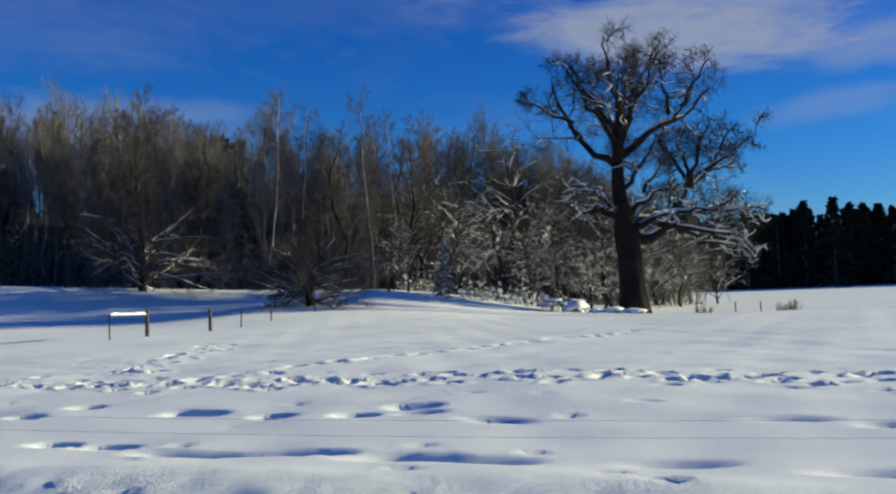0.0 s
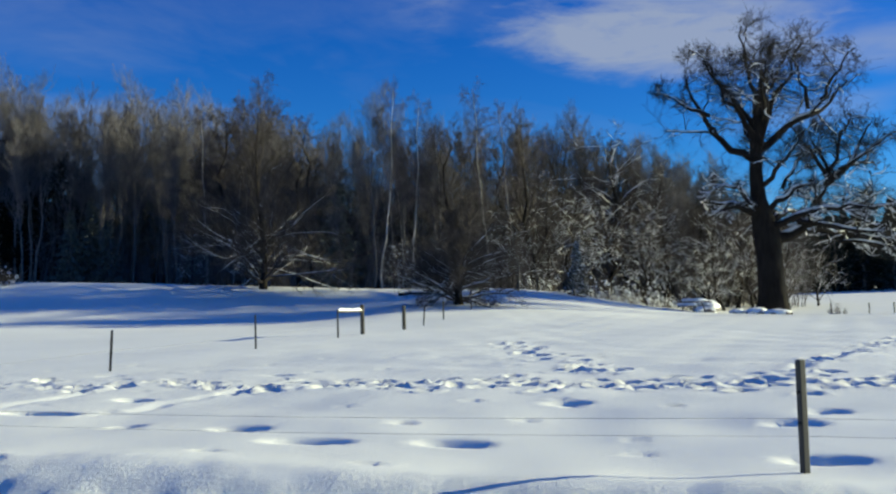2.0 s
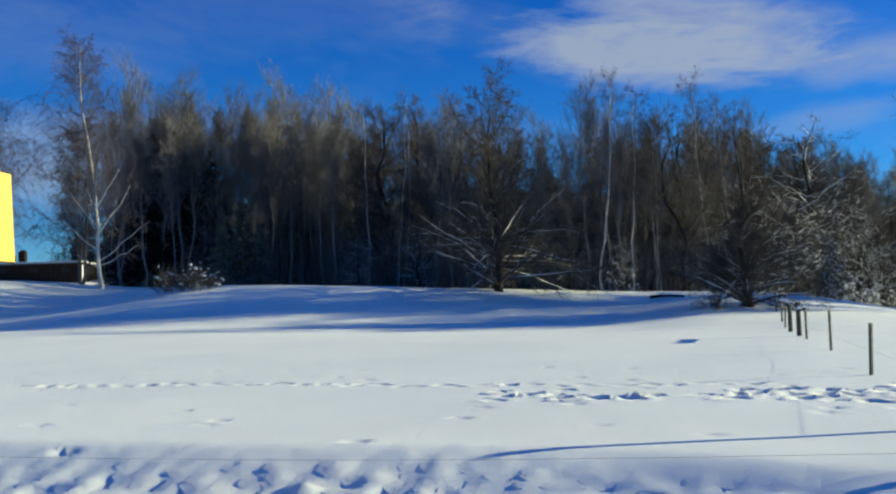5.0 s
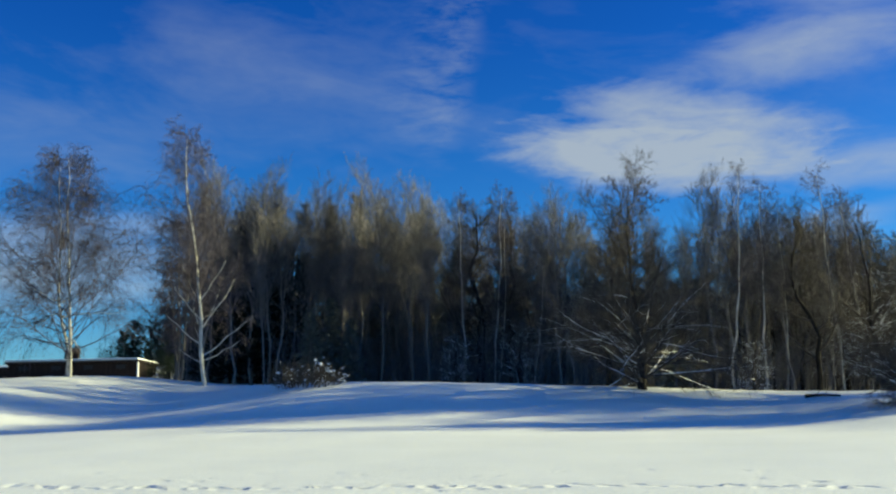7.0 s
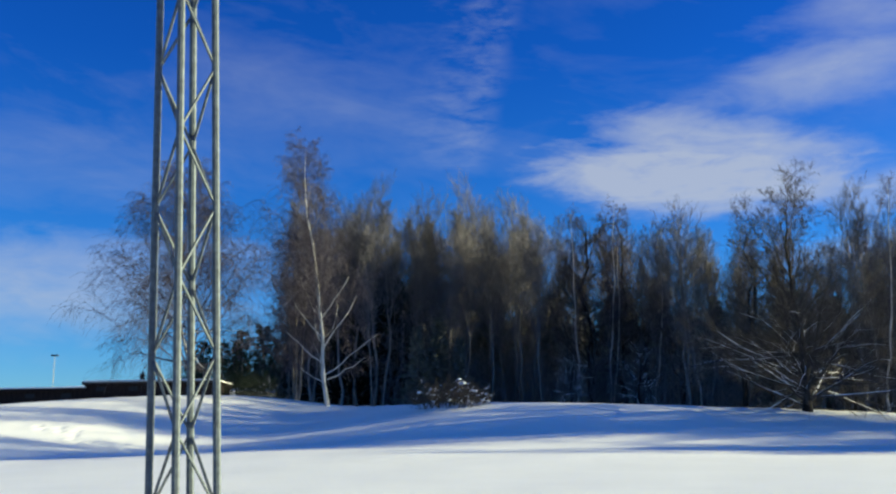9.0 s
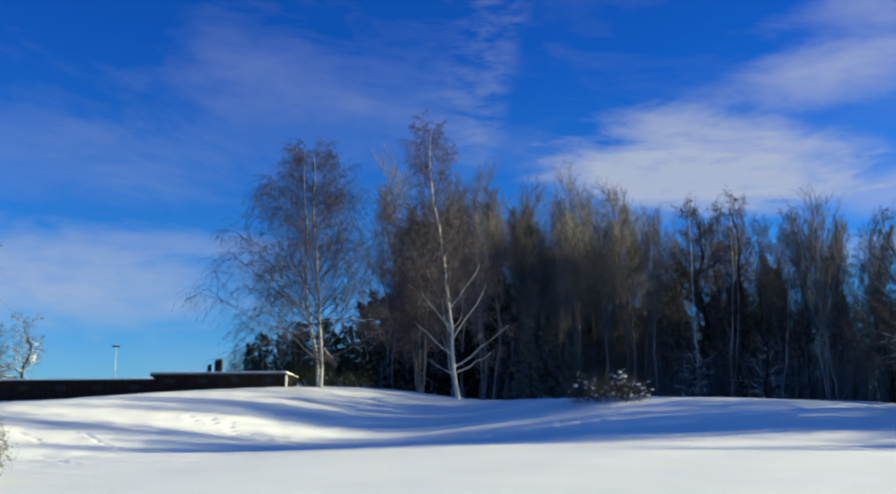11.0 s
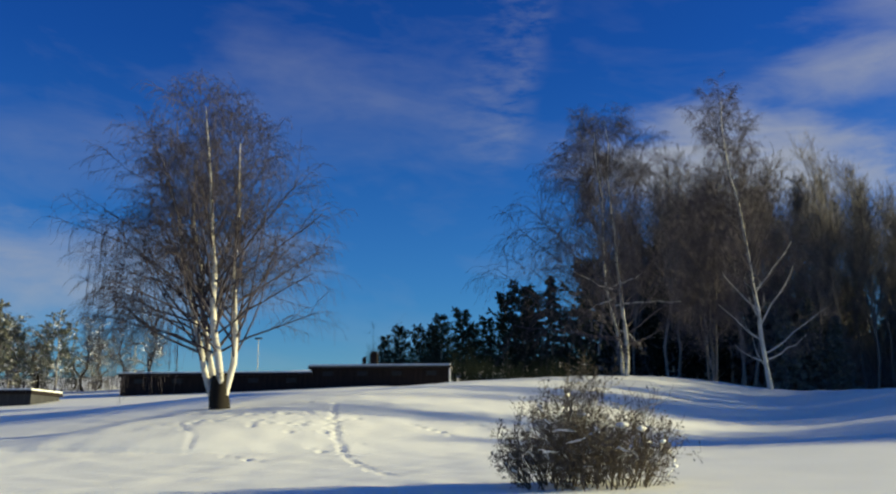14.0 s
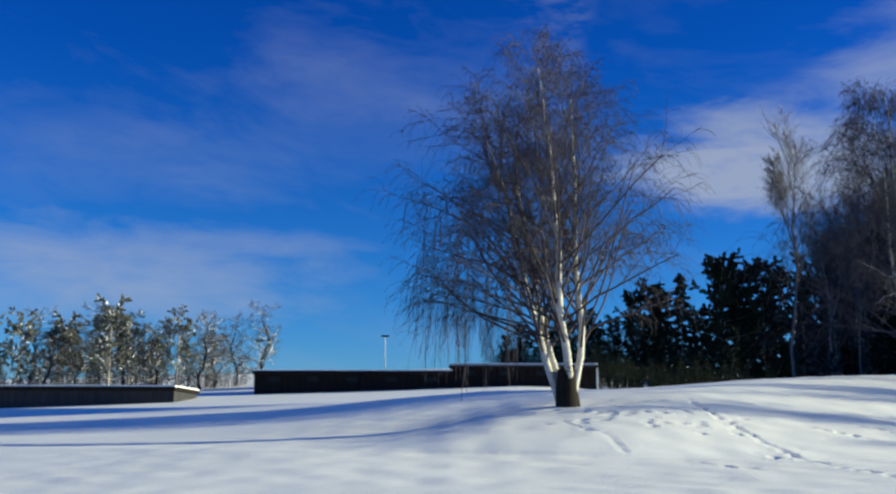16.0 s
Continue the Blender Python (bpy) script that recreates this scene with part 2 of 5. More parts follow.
WIRE = material("fence_wire", plain_build((0.16, 0.15, 0.14), 0.5, 0.2))


# ---- mesh helpers ----
def mesh_from(name, verts, faces, mat, smooth=False):
    """A mesh from an array of places and a list of equal-sided face arrays."""
    me = bpy.data.meshes.new(name)
    verts = np.asarray(verts, dtype=np.float32)
    me.vertices.add(len(verts))
    me.vertices.foreach_set("co", verts.ravel())
    faces = [np.asarray(f, dtype=np.int32) for f in faces if len(f)]
    loops = np.concatenate([f.ravel() for f in faces])
    totals = np.concatenate([np.full(len(f), f.shape[1], dtype=np.int32) for f in faces])
    starts = np.concatenate([[0], np.cumsum(totals)[:-1]]).astype(np.int32)
    me.loops.add(len(loops))
    me.loops.foreach_set("vertex_index", loops)
    me.polygons.add(len(totals))
    me.polygons.foreach_set("loop_start", starts)
    if smooth:
        me.polygons.foreach_set("use_smooth", np.ones(len(totals), dtype=bool))
    me.materials.append(mat)
    me.update(calc_edges=True)
    me.validate()
    return me


def part(name, bm, mat, parent=None, label="", smooth=False):
    me = bpy.data.meshes.new(name)
    bm.to_mesh(me)
    bm.free()
    if smooth:
        me.polygons.foreach_set("use_smooth", np.ones(len(me.polygons), dtype=bool))
    me.materials.append(mat)
    ob = new(name, me)
    ob.parent = parent
    return tagged(ob, label)


def mesh_part(name, me, parent=None, label=""):
    ob = new(name, me)
    ob.parent = parent
    return tagged(ob, label)


def thing(name, m, label, category, group=""):
    ob = new(name)
    ob.empty_display_size = 0.3
    ob.matrix_basis = m
    return tagged(ob, label, category, group)


def box(bm, size, centre, turn=None, bevel=0.0):
    made = bmesh.ops.create_cube(bm, size=1.0)["verts"]
    bmesh.ops.scale(bm, vec=size, verts=made)
    if bevel:
        edges = list({e for v in made for e in v.link_edges})
        out = bmesh.ops.bevel(bm, geom=edges, offset=bevel, segments=2, affect="EDGES", profile=0.6)
        made = list({v for f in out["faces"] for v in f.verts} | {v for v in made if v.is_valid})
    if turn is not None:
        bmesh.ops.rotate(bm, cent=(0, 0, 0), matrix=turn, verts=made)
    bmesh.ops.translate(bm, vec=centre, verts=made)
    return made


def rod(bm, a, b, r0, r1=None, sides=10):
    a, b = Vector(a), Vector(b)
    made = bmesh.ops.create_cone(bm, cap_ends=True, segments=sides, radius1=r0, radius2=r0 if r1 is None else r1, depth=(b - a).length)["verts"]
    turn = (b - a).to_track_quat("Z", "Y").to_matrix()
    bmesh.ops.rotate(bm, cent=(0, 0, 0), matrix=turn, verts=made)
    bmesh.ops.translate(bm, vec=(a + b) / 2, verts=made)
    return made


def blob(bm, size, centre, rng, rough=0.15, level=2):
    made = bmesh.ops.create_icosphere(bm, subdivisions=level, radius=1.0)["verts"]
    off = Vector(rng.uniform(-50, 50, 3))
    for v in made:
        v.co = v.co * (1 + rough * noise.noise(v.co * 1.7 + off))
        v.co = Vector((v.co.x * size[0], v.co.y * size[1], v.co.z * size[2])) + Vector(centre)
    return made


# ---- the ground ----
HEAD = radians(18.4)  # the road's heading, left of -x
ALONG = np.array([-math.cos(HEAD), math.sin(HEAD)])
AWAY = np.array([math.sin(HEAD), math.cos(HEAD)])


def ease(v, a, b):
    t = np.clip((np.asarray(v, dtype=float) - a) / (b - a), 0, 1)
    return t * t * (3 - 2 * t)


# the bank at the far side of the field, by the way along the road: place and height of its foot and of its crest
FOOT = ((-20, 46, 0.52), (10, 46, 0.55), (22, 46, 0.65), (40, 46, 0.90), (47, 46, 1.12), (55, 45.5, 1.48), (63, 44, 1.68), (72, 43, 1.64), (79, 41, 1.35), (87, 37, 1.10), (97, 31, 1.25), (106, 28, 1.45), (125, 28, 1.5))
CREST = ((-20, 75, 0.60), (8, 75, 0.62), (15, 75, 0.95), (20, 74, 1.70), (24, 73.5, 2.5), (28, 74, 3.12), (36, 72, 3.28), (45, 66, 3.68), (57, 63.8, 4.25), (66, 63.6, 4.58), (77, 70, 4.82), (80, 70, 5.25), (83, 68, 5.72), (86, 65.5, 5.92), (90, 62.5, 5.8), (95, 59, 5.43), (98, 57, 5.1), (102, 55, 4.68), (110, 56, 4.75), (122, 60, 4.3), (150, 64, 4.3))


def along(s, table, column):
    """A value that glides along the road from row to row of a table."""
    keys, values = [r[0] for r in table], [r[column] for r in table]
    return sum(w * np.interp(s + o, keys, values) for o, w in ((-2.4, 0.1), (-1.2, 0.2), (0, 0.4), (1.2, 0.2), (2.4, 0.1)))


def land(x, y):
    """The lie of the land without footprints."""
    x, y = np.asarray(x, dtype=float), np.asarray(y, dtype=float)
    s, d = ALONG[0] * x + ALONG[1] * y, AWAY[0] * x + AWAY[1] * y
    foot, low = along(s, FOOT, 1), along(s, FOOT, 2)
    top, high = along(s, CREST, 1), along(s, CREST, 2)
    u = np.clip((d - foot) / (top - foot), 0, 1)
    field = 0.08 + 0.012 * np.clip(d, 0, foot) + (low - 0.08 - 0.012 * foot) * np.clip((d - 14) / (foot - 14), 0, 1) ** 1.5
    hollow = 1.0 + 0.7 * ease(s, 30, 40) * (1 - ease(s, 76, 90)) - 0.35 * ease(s, 88, 99) + 0.75 * ease(s, 101.5, 109)
    z = field + (high - low) * (0.3 * ease(u, 0, 1) + 0.7 * u) ** hollow - 0.02 * np.clip(d - top, 0, 12)
    z += (0.028 + 0.029 * ease(s, 10, 60)) * np.clip(d - 85, 0, 200) + 0.05 * ease(s, 104, 130) * np.clip(d - 62, 0, 150)
    z += 0.07 * np.sin(s * 0.11 + 1.3) * np.sin(d * 0.13) * ease(d, 8, 30)
    z -= 0.35 * (1 - ease(np.abs(d), 3.4, 5.2))
    z += 0.07 * np.exp(-((d - 8.4) / 0.9) ** 2)
    # the field breaks off towards the road, further out past the hitching rail
    z -= (0.26 * ease(s, -4, 4) + 0.2 * ease(s, 27.5, 32)) * (1 - ease(d - 2.2 * ease(s, 25.5, 30), 6.5, 8.8)) * ease(d, 3.6, 5.5)
    z -= 0.13 * (1 - ease(s, 12, 21)) * (1 - ease(d, 10, 16)) * ease(d, 3.6, 5.5)
    z -= 0.17 * ease(s, 5, 13) * (1 - ease(s, 24, 27)) * (1 - ease(d, 7.3, 8.9)) * ease(d, 3.6, 5.5)
    z += 0.08 * np.exp(-(((s - 25.7) / 1.6) ** 2 + ((d - 9.9) / 1.2) ** 2))
    return z


def on_land(x, y, sink=0.0):
    return float(land(x, y)) - sink


def make_ground():
    rng = np.random.default_rng(4)

    def spread(lo, hi, n, power):
        return lo + (hi - lo) * np.linspace(0, 1, n) ** power
    s_lines = np.concatenate([-spread(10, 1400, 34, 2.6)[::-1], np.arange(-9.8, 58, 0.125), np.arange(58, 78, 0.25), np.arange(78, 106, 0.14), np.arange(106, 114, 0.3), spread(114.4, 1500, 40, 2.4)])
    d_lines = np.concatenate([-spread(6, 900, 24, 2.4)[::-1], np.arange(-5.5, 4.6, 0.8), np.arange(5, 26, 0.115), np.arange(26, 47, 0.15), np.arange(47, 62, 0.3), np.arange(62.5, 96, 1.1), spread(97, 2400, 38, 2.5)])
    S, D = np.meshgrid(s_lines, d_lines, indexing="ij")
    X, Y = ALONG[0] * S + AWAY[0] * D, ALONG[1] * S + AWAY[1] * D
    Z = land(X, Y)

    def wobble(scale, seed):
        r = np.random.default_rng(seed)
        total = np.zeros_like(Z)
        for i in range(14):
            a, f = r.uniform(0, 2 * np.pi), scale * r.uniform(0.5, 2.2)
            total += np.sin(f * (np.cos(a) * S + np.sin(a) * D) + r.uniform(0, 6.28)) / 14 * 2
        return total
    near = (1 - ease(D, 60, 90)) * ease(np.abs(D), 3.6, 6.0)
    calm = 1 - 0.85 * ease(S, 18, 30) * (1 - ease(S, 74, 84))
    Z += (0.05 * wobble(0.5, 1) * (1 - 0.6 * ease(S, 20, 32)) + 0.02 * wobble(2.0, 2) * calm) * near
    Z += 0.02 * wobble(0.9, 8) * near * calm * np.sin(D * 2.1 + wobble(0.3, 9) * 2)
    # the ploughed edge by the road: clods and ridges
    edge = np.exp(-((D - 7.0 - 2.0 * ease(S, 26, 31) - 0.4 * wobble(0.4, 3)) / 1.15) ** 2)
    lumps = np.abs(wobble(4.5, 5)) + 0.7 * np.abs(wobble(7.5, 6))
    Z += edge * (0.03 * lumps + 0.05 * np.abs(wobble(9.0, 7)) + 0.045 * wobble(12.0, 17))

    def dent(s, d, ls, ld, deep, turn=0.0, rim=0.35):
        i0, i1 = np.searchsorted(s_lines, (s - 2.6 * max(ls, ld), s + 2.6 * max(ls, ld)))
        j0, j1 = np.searchsorted(d_lines, (d - 2.6 * max(ls, ld), d + 2.6 * max(ls, ld)))
        if i1 <= i0 or j1 <= j0:
            return
        ds, dd = S[i0:i1, j0:j1] - s, D[i0:i1, j0:j1] - d
        c, n = math.cos(turn), math.sin(turn)
        a, b = (c * ds + n * dd) / ls, (-n * ds + c * dd) / ld
        q = a * a + b * b
        Z[i0:i1, j0:j1] += -deep * np.exp(-q ** 1.2) + rim * deep * np.exp(-((np.sqrt(q) - 1.45) / 0.35) ** 2)

    # a trodden path along the field, prints both ways
    for s in np.arange(-9.5, 33, 0.13):
        keep = 0.95 if s < 18 else 0.7
        if rng.random() < keep:
            dent(s + rng.normal(0, 0.1), 17.0 + rng.normal(0, 0.8) + 0.35 * math.sin(s * 0.3), rng.uniform(0.13, 0.2), rng.uniform(0.12, 0.19), rng.uniform(0.08, 0.2), rng.uniform(-0.5, 0.5))
    for s in np.arange(28, 58, 0.32):
        dent(s + rng.normal(0, 0.1), 19.6 + 0.35 * math.sin(s * 0.35) + rng.choice([-0.18, 0.18]), 0.16, 0.11, rng.uniform(0.05, 0.1), rng.uniform(-0.4, 0.4))
    # a trail that leaves it for the old oak, and one for the wood
    for u in np.arange(0, 1, 0.018):
        dent(11 - 6 * u + rng.normal(0, 0.2), 18 + 22 * u, 0.18, 0.22, rng.uniform(0.04, 0.11), rng.uniform(-0.5, 0.5))
        if rng.random() < 0.6:
            dent(14 + 5 * u + rng.normal(0, 0.3), 20 + 12 * u + rng.normal(0, 0.3), 0.2, 0.22, 0.12)
    # deep hollows where somebody walked near the fence, blown over since: place along and away, length, depth
    for s, d, long, deep in ((10.5, 10.4, 0.6, 0.13), (8.4, 10.4, 0.5, 0.13), (7.6, 10.3, 0.6, 0.14), (6.2, 9.9, 1.2, 0.13), (5.0, 10.0, 1.1, 0.13), (8.1, 13.0, 0.85, 0.17), (6.7, 12.8, 0.45, 0.12), (5.5, 12.9, 0.45, 0.14), (4.9, 13.6, 0.6, 0.13),
                             (10.7, 12.6, 0.5, 0.08), (10.3, 13.5, 0.4, 0.09), (13.7, 14.3, 0.45, 0.11), (21.3, 12.6, 1.0, 0.15), (19.1, 11.5, 0.35, 0.1), (17.4, 11.5, 0.6, 0.1), (16.1, 10.7, 0.8, 0.13), (18.3, 16.6, 0.6, 0.14), (21.0, 14.5, 0.45, 0.12),
                             (23.9, 13.7, 0.4, 0.1), (22.7, 16.6, 0.35, 0.1), (18.8, 8.6, 0.25, 0.09), (25.2, 19.8, 0.5, 0.12), (20.9, 19.6, 0.5, 0.12), (14.4, 10.9, 0.7, 0.09)):
        dent(s, d, long * 0.5, 0.17, deep, rng.normal(0, 0.12), 0.08)
        dent(s - 0.25 * long, d + rng.normal(0, 0.05), long * 0.32, 0.13, deep * 0.5, rng.normal(0, 0.2), 0.05)
        dent(s + 0.3 * long, d + rng.normal(0, 0.06), long * 0.3, 0.14, deep * 0.45, rng.normal(0, 0.2), 0.05)
    # two old trails, drifted over, that run out from the path towards the fence
    for s0, d0, s1, d1 in ((20.3, 12.6, 19.7, 18.6), (22.6, 12.0, 22.6, 16.8)):
        for u in np.arange(0, 1, 0.09):
            dent(s0 + (s1 - s0) * u + rng.normal(0, 0.05), d0 + (d1 - d0) * u, 0.15, 0.38, rng.uniform(0.015, 0.045), 0.1, 0.2)
    # a line of long wind-scoured hollows beside the road
    for s in np.arange(-8, 4.6, 1.5):
        s1, d = s + rng.normal(0, 0.25), 9.7 + 0.25 * math.sin(s * 0.8) + rng.normal(0, 0.1)
        for q in range(rng.integers(1, 4)):
            dent(s1 + 0.5 * q, d + rng.normal(0, 0.06), rng.uniform(0.35, 0.6), rng.uniform(0.13, 0.2), rng.uniform(0.07, 0.11), rng.normal(0, 0.12), 0.03)
        if rng.random() < 0.7:
            dent(s1 + 0.7, 13.0 + rng.normal(0, 0.3), rng.uniform(0.25, 0.45), 0.15, rng.uniform(0.08, 0.13), rng.normal(0, 0.12), 0.05)
    # small prints and clods here and there
    for i in range(260):
        dent(rng.uniform(-9, 57), rng.uniform(6.4, 25), rng.uniform(0.09, 0.16), rng.uniform(0.08, 0.14), rng.uniform(0.03, 0.07))
    # tracks over the bank towards the weeping birch
    for q, u in enumerate(np.arange(0, 1, 0.019)):
        dent(96.5 - 7.5 * u - 2.5 * u * u + 0.12 * (q % 2) + rng.normal(0, 0.05), 42.5 - 16 * u + rng.normal(0, 0.05), 0.14, 0.17, rng.uniform(0.04, 0.09), 0.4)
        if u < 0.9 and q % 3 == 0:
            dent(100 + 0.2 * math.sin(u * 9) - 3.8 * u, 35.5 - 4.5 * u, 0.12, 0.14, rng.uniform(0.03, 0.05))
    for s0, d0 in ((90, 43), (88, 42), (86, 40), (92, 41), (84, 44), (82, 45), (87, 37), (85, 35), (93, 34), (80, 43), (95, 31)):
        for u in np.arange(0, 1, 0.11):
            dent(s0 - 2.2 * u + rng.normal(0, 0.08), d0 - 1.2 * u + rng.normal(0, 0.1), 0.15, 0.16, rng.uniform(0.03, 0.07))
    for i in range(60):
        dent(97.5 + rng.normal(0, 2.2), 38.0 + rng.normal(0, 2.0), rng.uniform(0.14, 0.25), rng.uniform(0.14, 0.22), rng.uniform(0.03, 0.08))
    for u in np.arange(0, 1, 0.03):
        dent(88 - 18 * u, 50 - 4 * u + rng.normal(0, 0.5), 0.26, 0.26, 0.08)
        dent(74 - 8 * u + rng.normal(0, 0.5), 46 + 10 * u + rng.normal(0, 0.5), 0.26, 0.26, 0.08)
    ns, nd = S.shape
    index = np.arange(ns * nd).reshape(ns, nd)
    quads = np.stack([index[:-1, :-1], index[:-1, 1:], index[1:, 1:], index[1:, :-1]], -1).reshape(-1, 4)
    me = mesh_from("ground", np.stack([X, Y, Z], -1).reshape(-1, 3), [quads], MEADOW, True)
    tagged(new("ground", me), "snow-covered meadow with footprints and wind-blown hollows", "ground", kind="structure")


make_ground()
road_rows = np.arange(-300, 420, 6.0)
road_v = [(*(ALONG * s + AWAY * d), float(land(*(ALONG * s))) + 0.07 + (0.02 if abs(d) < 1 else 0.0)) for s in road_rows for d in (-5.4, -3.6, -1.8, 0, 1.7)]
road_f = [[i * 5 + j, (i + 1) * 5 + j, (i + 1) * 5 + j + 1, i * 5 + j + 1] for i in range(len(road_rows) - 1) for j in range(4)]
tagged(new("road", mesh_from("road", road_v, [road_f], ROAD_MAT, True)), "snow-packed country road beside the meadow", "road", kind="structure")


# ---- trees ----
def unit(v):
    return v / np.maximum(np.linalg.norm(v, axis=-1, keepdims=True), 1e-9)


def tubes(P, R, n):
    """Round rods along polylines P (B, k, 3) with radii R (B, k)."""
    B, k, _ = P.shape
    T = unit(np.gradient(P, axis=1))
    ref = np.where(np.abs(T.mean(1)[:, 2:3]) > 0.75, [[1.0, 0.0, 0.0]], [[0.0, 0.0, 1.0]])[:, None, :]
    U = unit(np.cross(T, np.broadcast_to(ref, T.shape)))
    V = np.cross(T, U)
    a = np.arange(n) * 2 * np.pi / n
    ring = P[:, :, None, :] + R[:, :, None, None] * (np.cos(a)[:, None] * U[:, :, None, :] + np.sin(a)[:, None] * V[:, :, None, :])
    idx = np.arange(B * k * n).reshape(B, k, n)
    nxt = np.roll(idx, -1, axis=2)
    quads = np.stack([idx[:, :-1], nxt[:, :-1], nxt[:, 1:], idx[:, 1:]], -1).reshape(-1, 4)
    return ring.reshape(-1, 3), quads


def joined(sets):
    verts, faces, base = [], [], 0
    for v, f in sets:
        verts.append(v)
        faces.append(f + base)
        base += len(v)
    return np.concatenate(verts), faces


def snow_caps(rng, sets, thick=0.9, least=0.012, steep=0.8, keep=0.85, extra=0.02):
    """Ridges of snow that lie along the upper side of branches."""
    out = []
    for P, R in sets:
        T = unit(P[:, -1] - P[:, 0])
        ok = (np.abs(T[:, 2]) < steep) & (R[:, 0] > least) & (rng.random(len(P)) < keep)
        if not ok.any():
            continue
        p, r = P[ok], R[ok]
        k = p.shape[1]
        swell = np.sin(np.linspace(0.12, np.pi - 0.12, k))[None, :] * rng.uniform(0.6, 1.2, (len(p), k))
        h = (r * thick + extra) * np.clip(swell, 0.15, None)
        centre = p.copy()
        centre[:, :, 2] += r * 0.75 + h * 0.25
        out.append(tubes(centre, np.maximum(h, 0.004), 5))
    return joined(out) if out else None


def stem(rng, base, top, r0, r1, k=9, wig=0.02):
    """Upright polylines; base and top are (B, 3)."""
    base, top = np.atleast_2d(np.asarray(base, float)), np.atleast_2d(np.asarray(top, float))
    u = np.linspace(0, 1, k)[None, :, None]
    P = base[:, None, :] * (1 - u) + top[:, None, :] * u
    L = np.linalg.norm(top - base, axis=1)[:, None, None]
    walkn = np.cumsum(rng.normal(0, 1, P.shape), axis=1)
    walkn -= walkn[:, :1] + (walkn[:, -1:] - walkn[:, :1]) * u
    P = P + walkn * L * wig * np.array([1, 1, 0.2])
    R = np.broadcast_to(r0 * (1 - u[:, :, 0]) ** 0.8 + r1, P.shape[:2]).copy()
    R[:, 0] *= 1.25
    return P, R


def spawn(rng, par, n, u=(0.2, 1.0), ang=45.0, sd_ang=10.0, length=0.4, fade=0.6, k=5, thick=0.5, droop=0.0, up=0.0, wig=0.12, least=0.006, absolute=None, flat=0.0):
    """n side branches on every branch of a set."""
    P, R = par
    B, K, _ = P.shape
    i = np.repeat(np.arange(B), n)
    t = np.tile((np.arange(n) + 0.5) / n, B) + rng.uniform(-0.5, 0.5, B * n) / n
    t = u[0] + (u[1] - u[0]) * np.clip(t, 0, 1)
    f = np.clip(t * (K - 1), 0, K - 1.001)
    j = f.astype(int)
    w = (f - j)[:, None]
    at = P[i, j] * (1 - w) + P[i, j + 1] * w
    rad = R[i, j] * (1 - w[:, 0]) + R[i, j + 1] * w[:, 0]
    T = unit(P[i, j + 1] - P[i, j])
    ref = np.where(np.abs(T[:, 2:3]) > 0.8, [[1.0, 0.0, 0.0]], [[0.0, 0.0, 1.0]])
    U = unit(np.cross(T, ref))
    V = np.cross(T, U)
    az = (np.arange(B * n) * 2.399 + rng.uniform(0, 0.9, B * n) + i * 1.7)[:, None]
    a = np.radians(rng.normal(ang, sd_ang, B * n))[:, None]
    side = np.cos(az) * U + np.sin(az) * V
    if flat:
        side = unit(side * np.array([1, 1, 1 - flat]))
    d = np.cos(a) * T + np.sin(a) * side
    plen = np.linalg.norm(np.diff(P, axis=1), axis=2).sum(1)[i] if absolute is None else np.full(B * n, absolute)
    rel = (t - u[0]) / max(u[1] - u[0], 1e-6)
    L = plen * length * (1 - fade * rel) * rng.uniform(0.65, 1.3, B * n)
    step = (L / (k - 1))[:, None]
    pts = [at]
    for q in range(k - 1):
        d = unit(d + rng.normal(0, wig, d.shape) + np.array([0, 0, 1.0]) * (up - droop * (q + 1) / (k - 1)))
        pts.append(pts[-1] + d * step)
    C = np.stack(pts, 1)
    r0 = np.maximum(rad * thick * rng.uniform(0.8, 1.15, B * n), least)
    RC = np.maximum(r0[:, None] * np.linspace(1, 0.35, k)[None, :], least * 0.7)
    return C, RC


def tree_parts(tree, trunk_sets, crown_sets, trunk_mat, crown_mat, snow=None, trunk_sides=10):
    v, f = joined([tubes(P, R, trunk_sides) for P, R in trunk_sets])
    mesh_part("trunk", mesh_from("trunk", v, f, trunk_mat, True), tree)
    v, f = joined([tubes(P, R, n) for P, R, n in crown_sets])
    mesh_part("crown", mesh_from("crown", v, f, crown_mat, True), tree, "bare branches and fine twigs")
    if snow is not None:
        tagged(mesh_part("snow_cover", mesh_from("snow_cover", snow[0], snow[1], SNOW, True), tree, "snow lying along the branches"), kind="stuff")


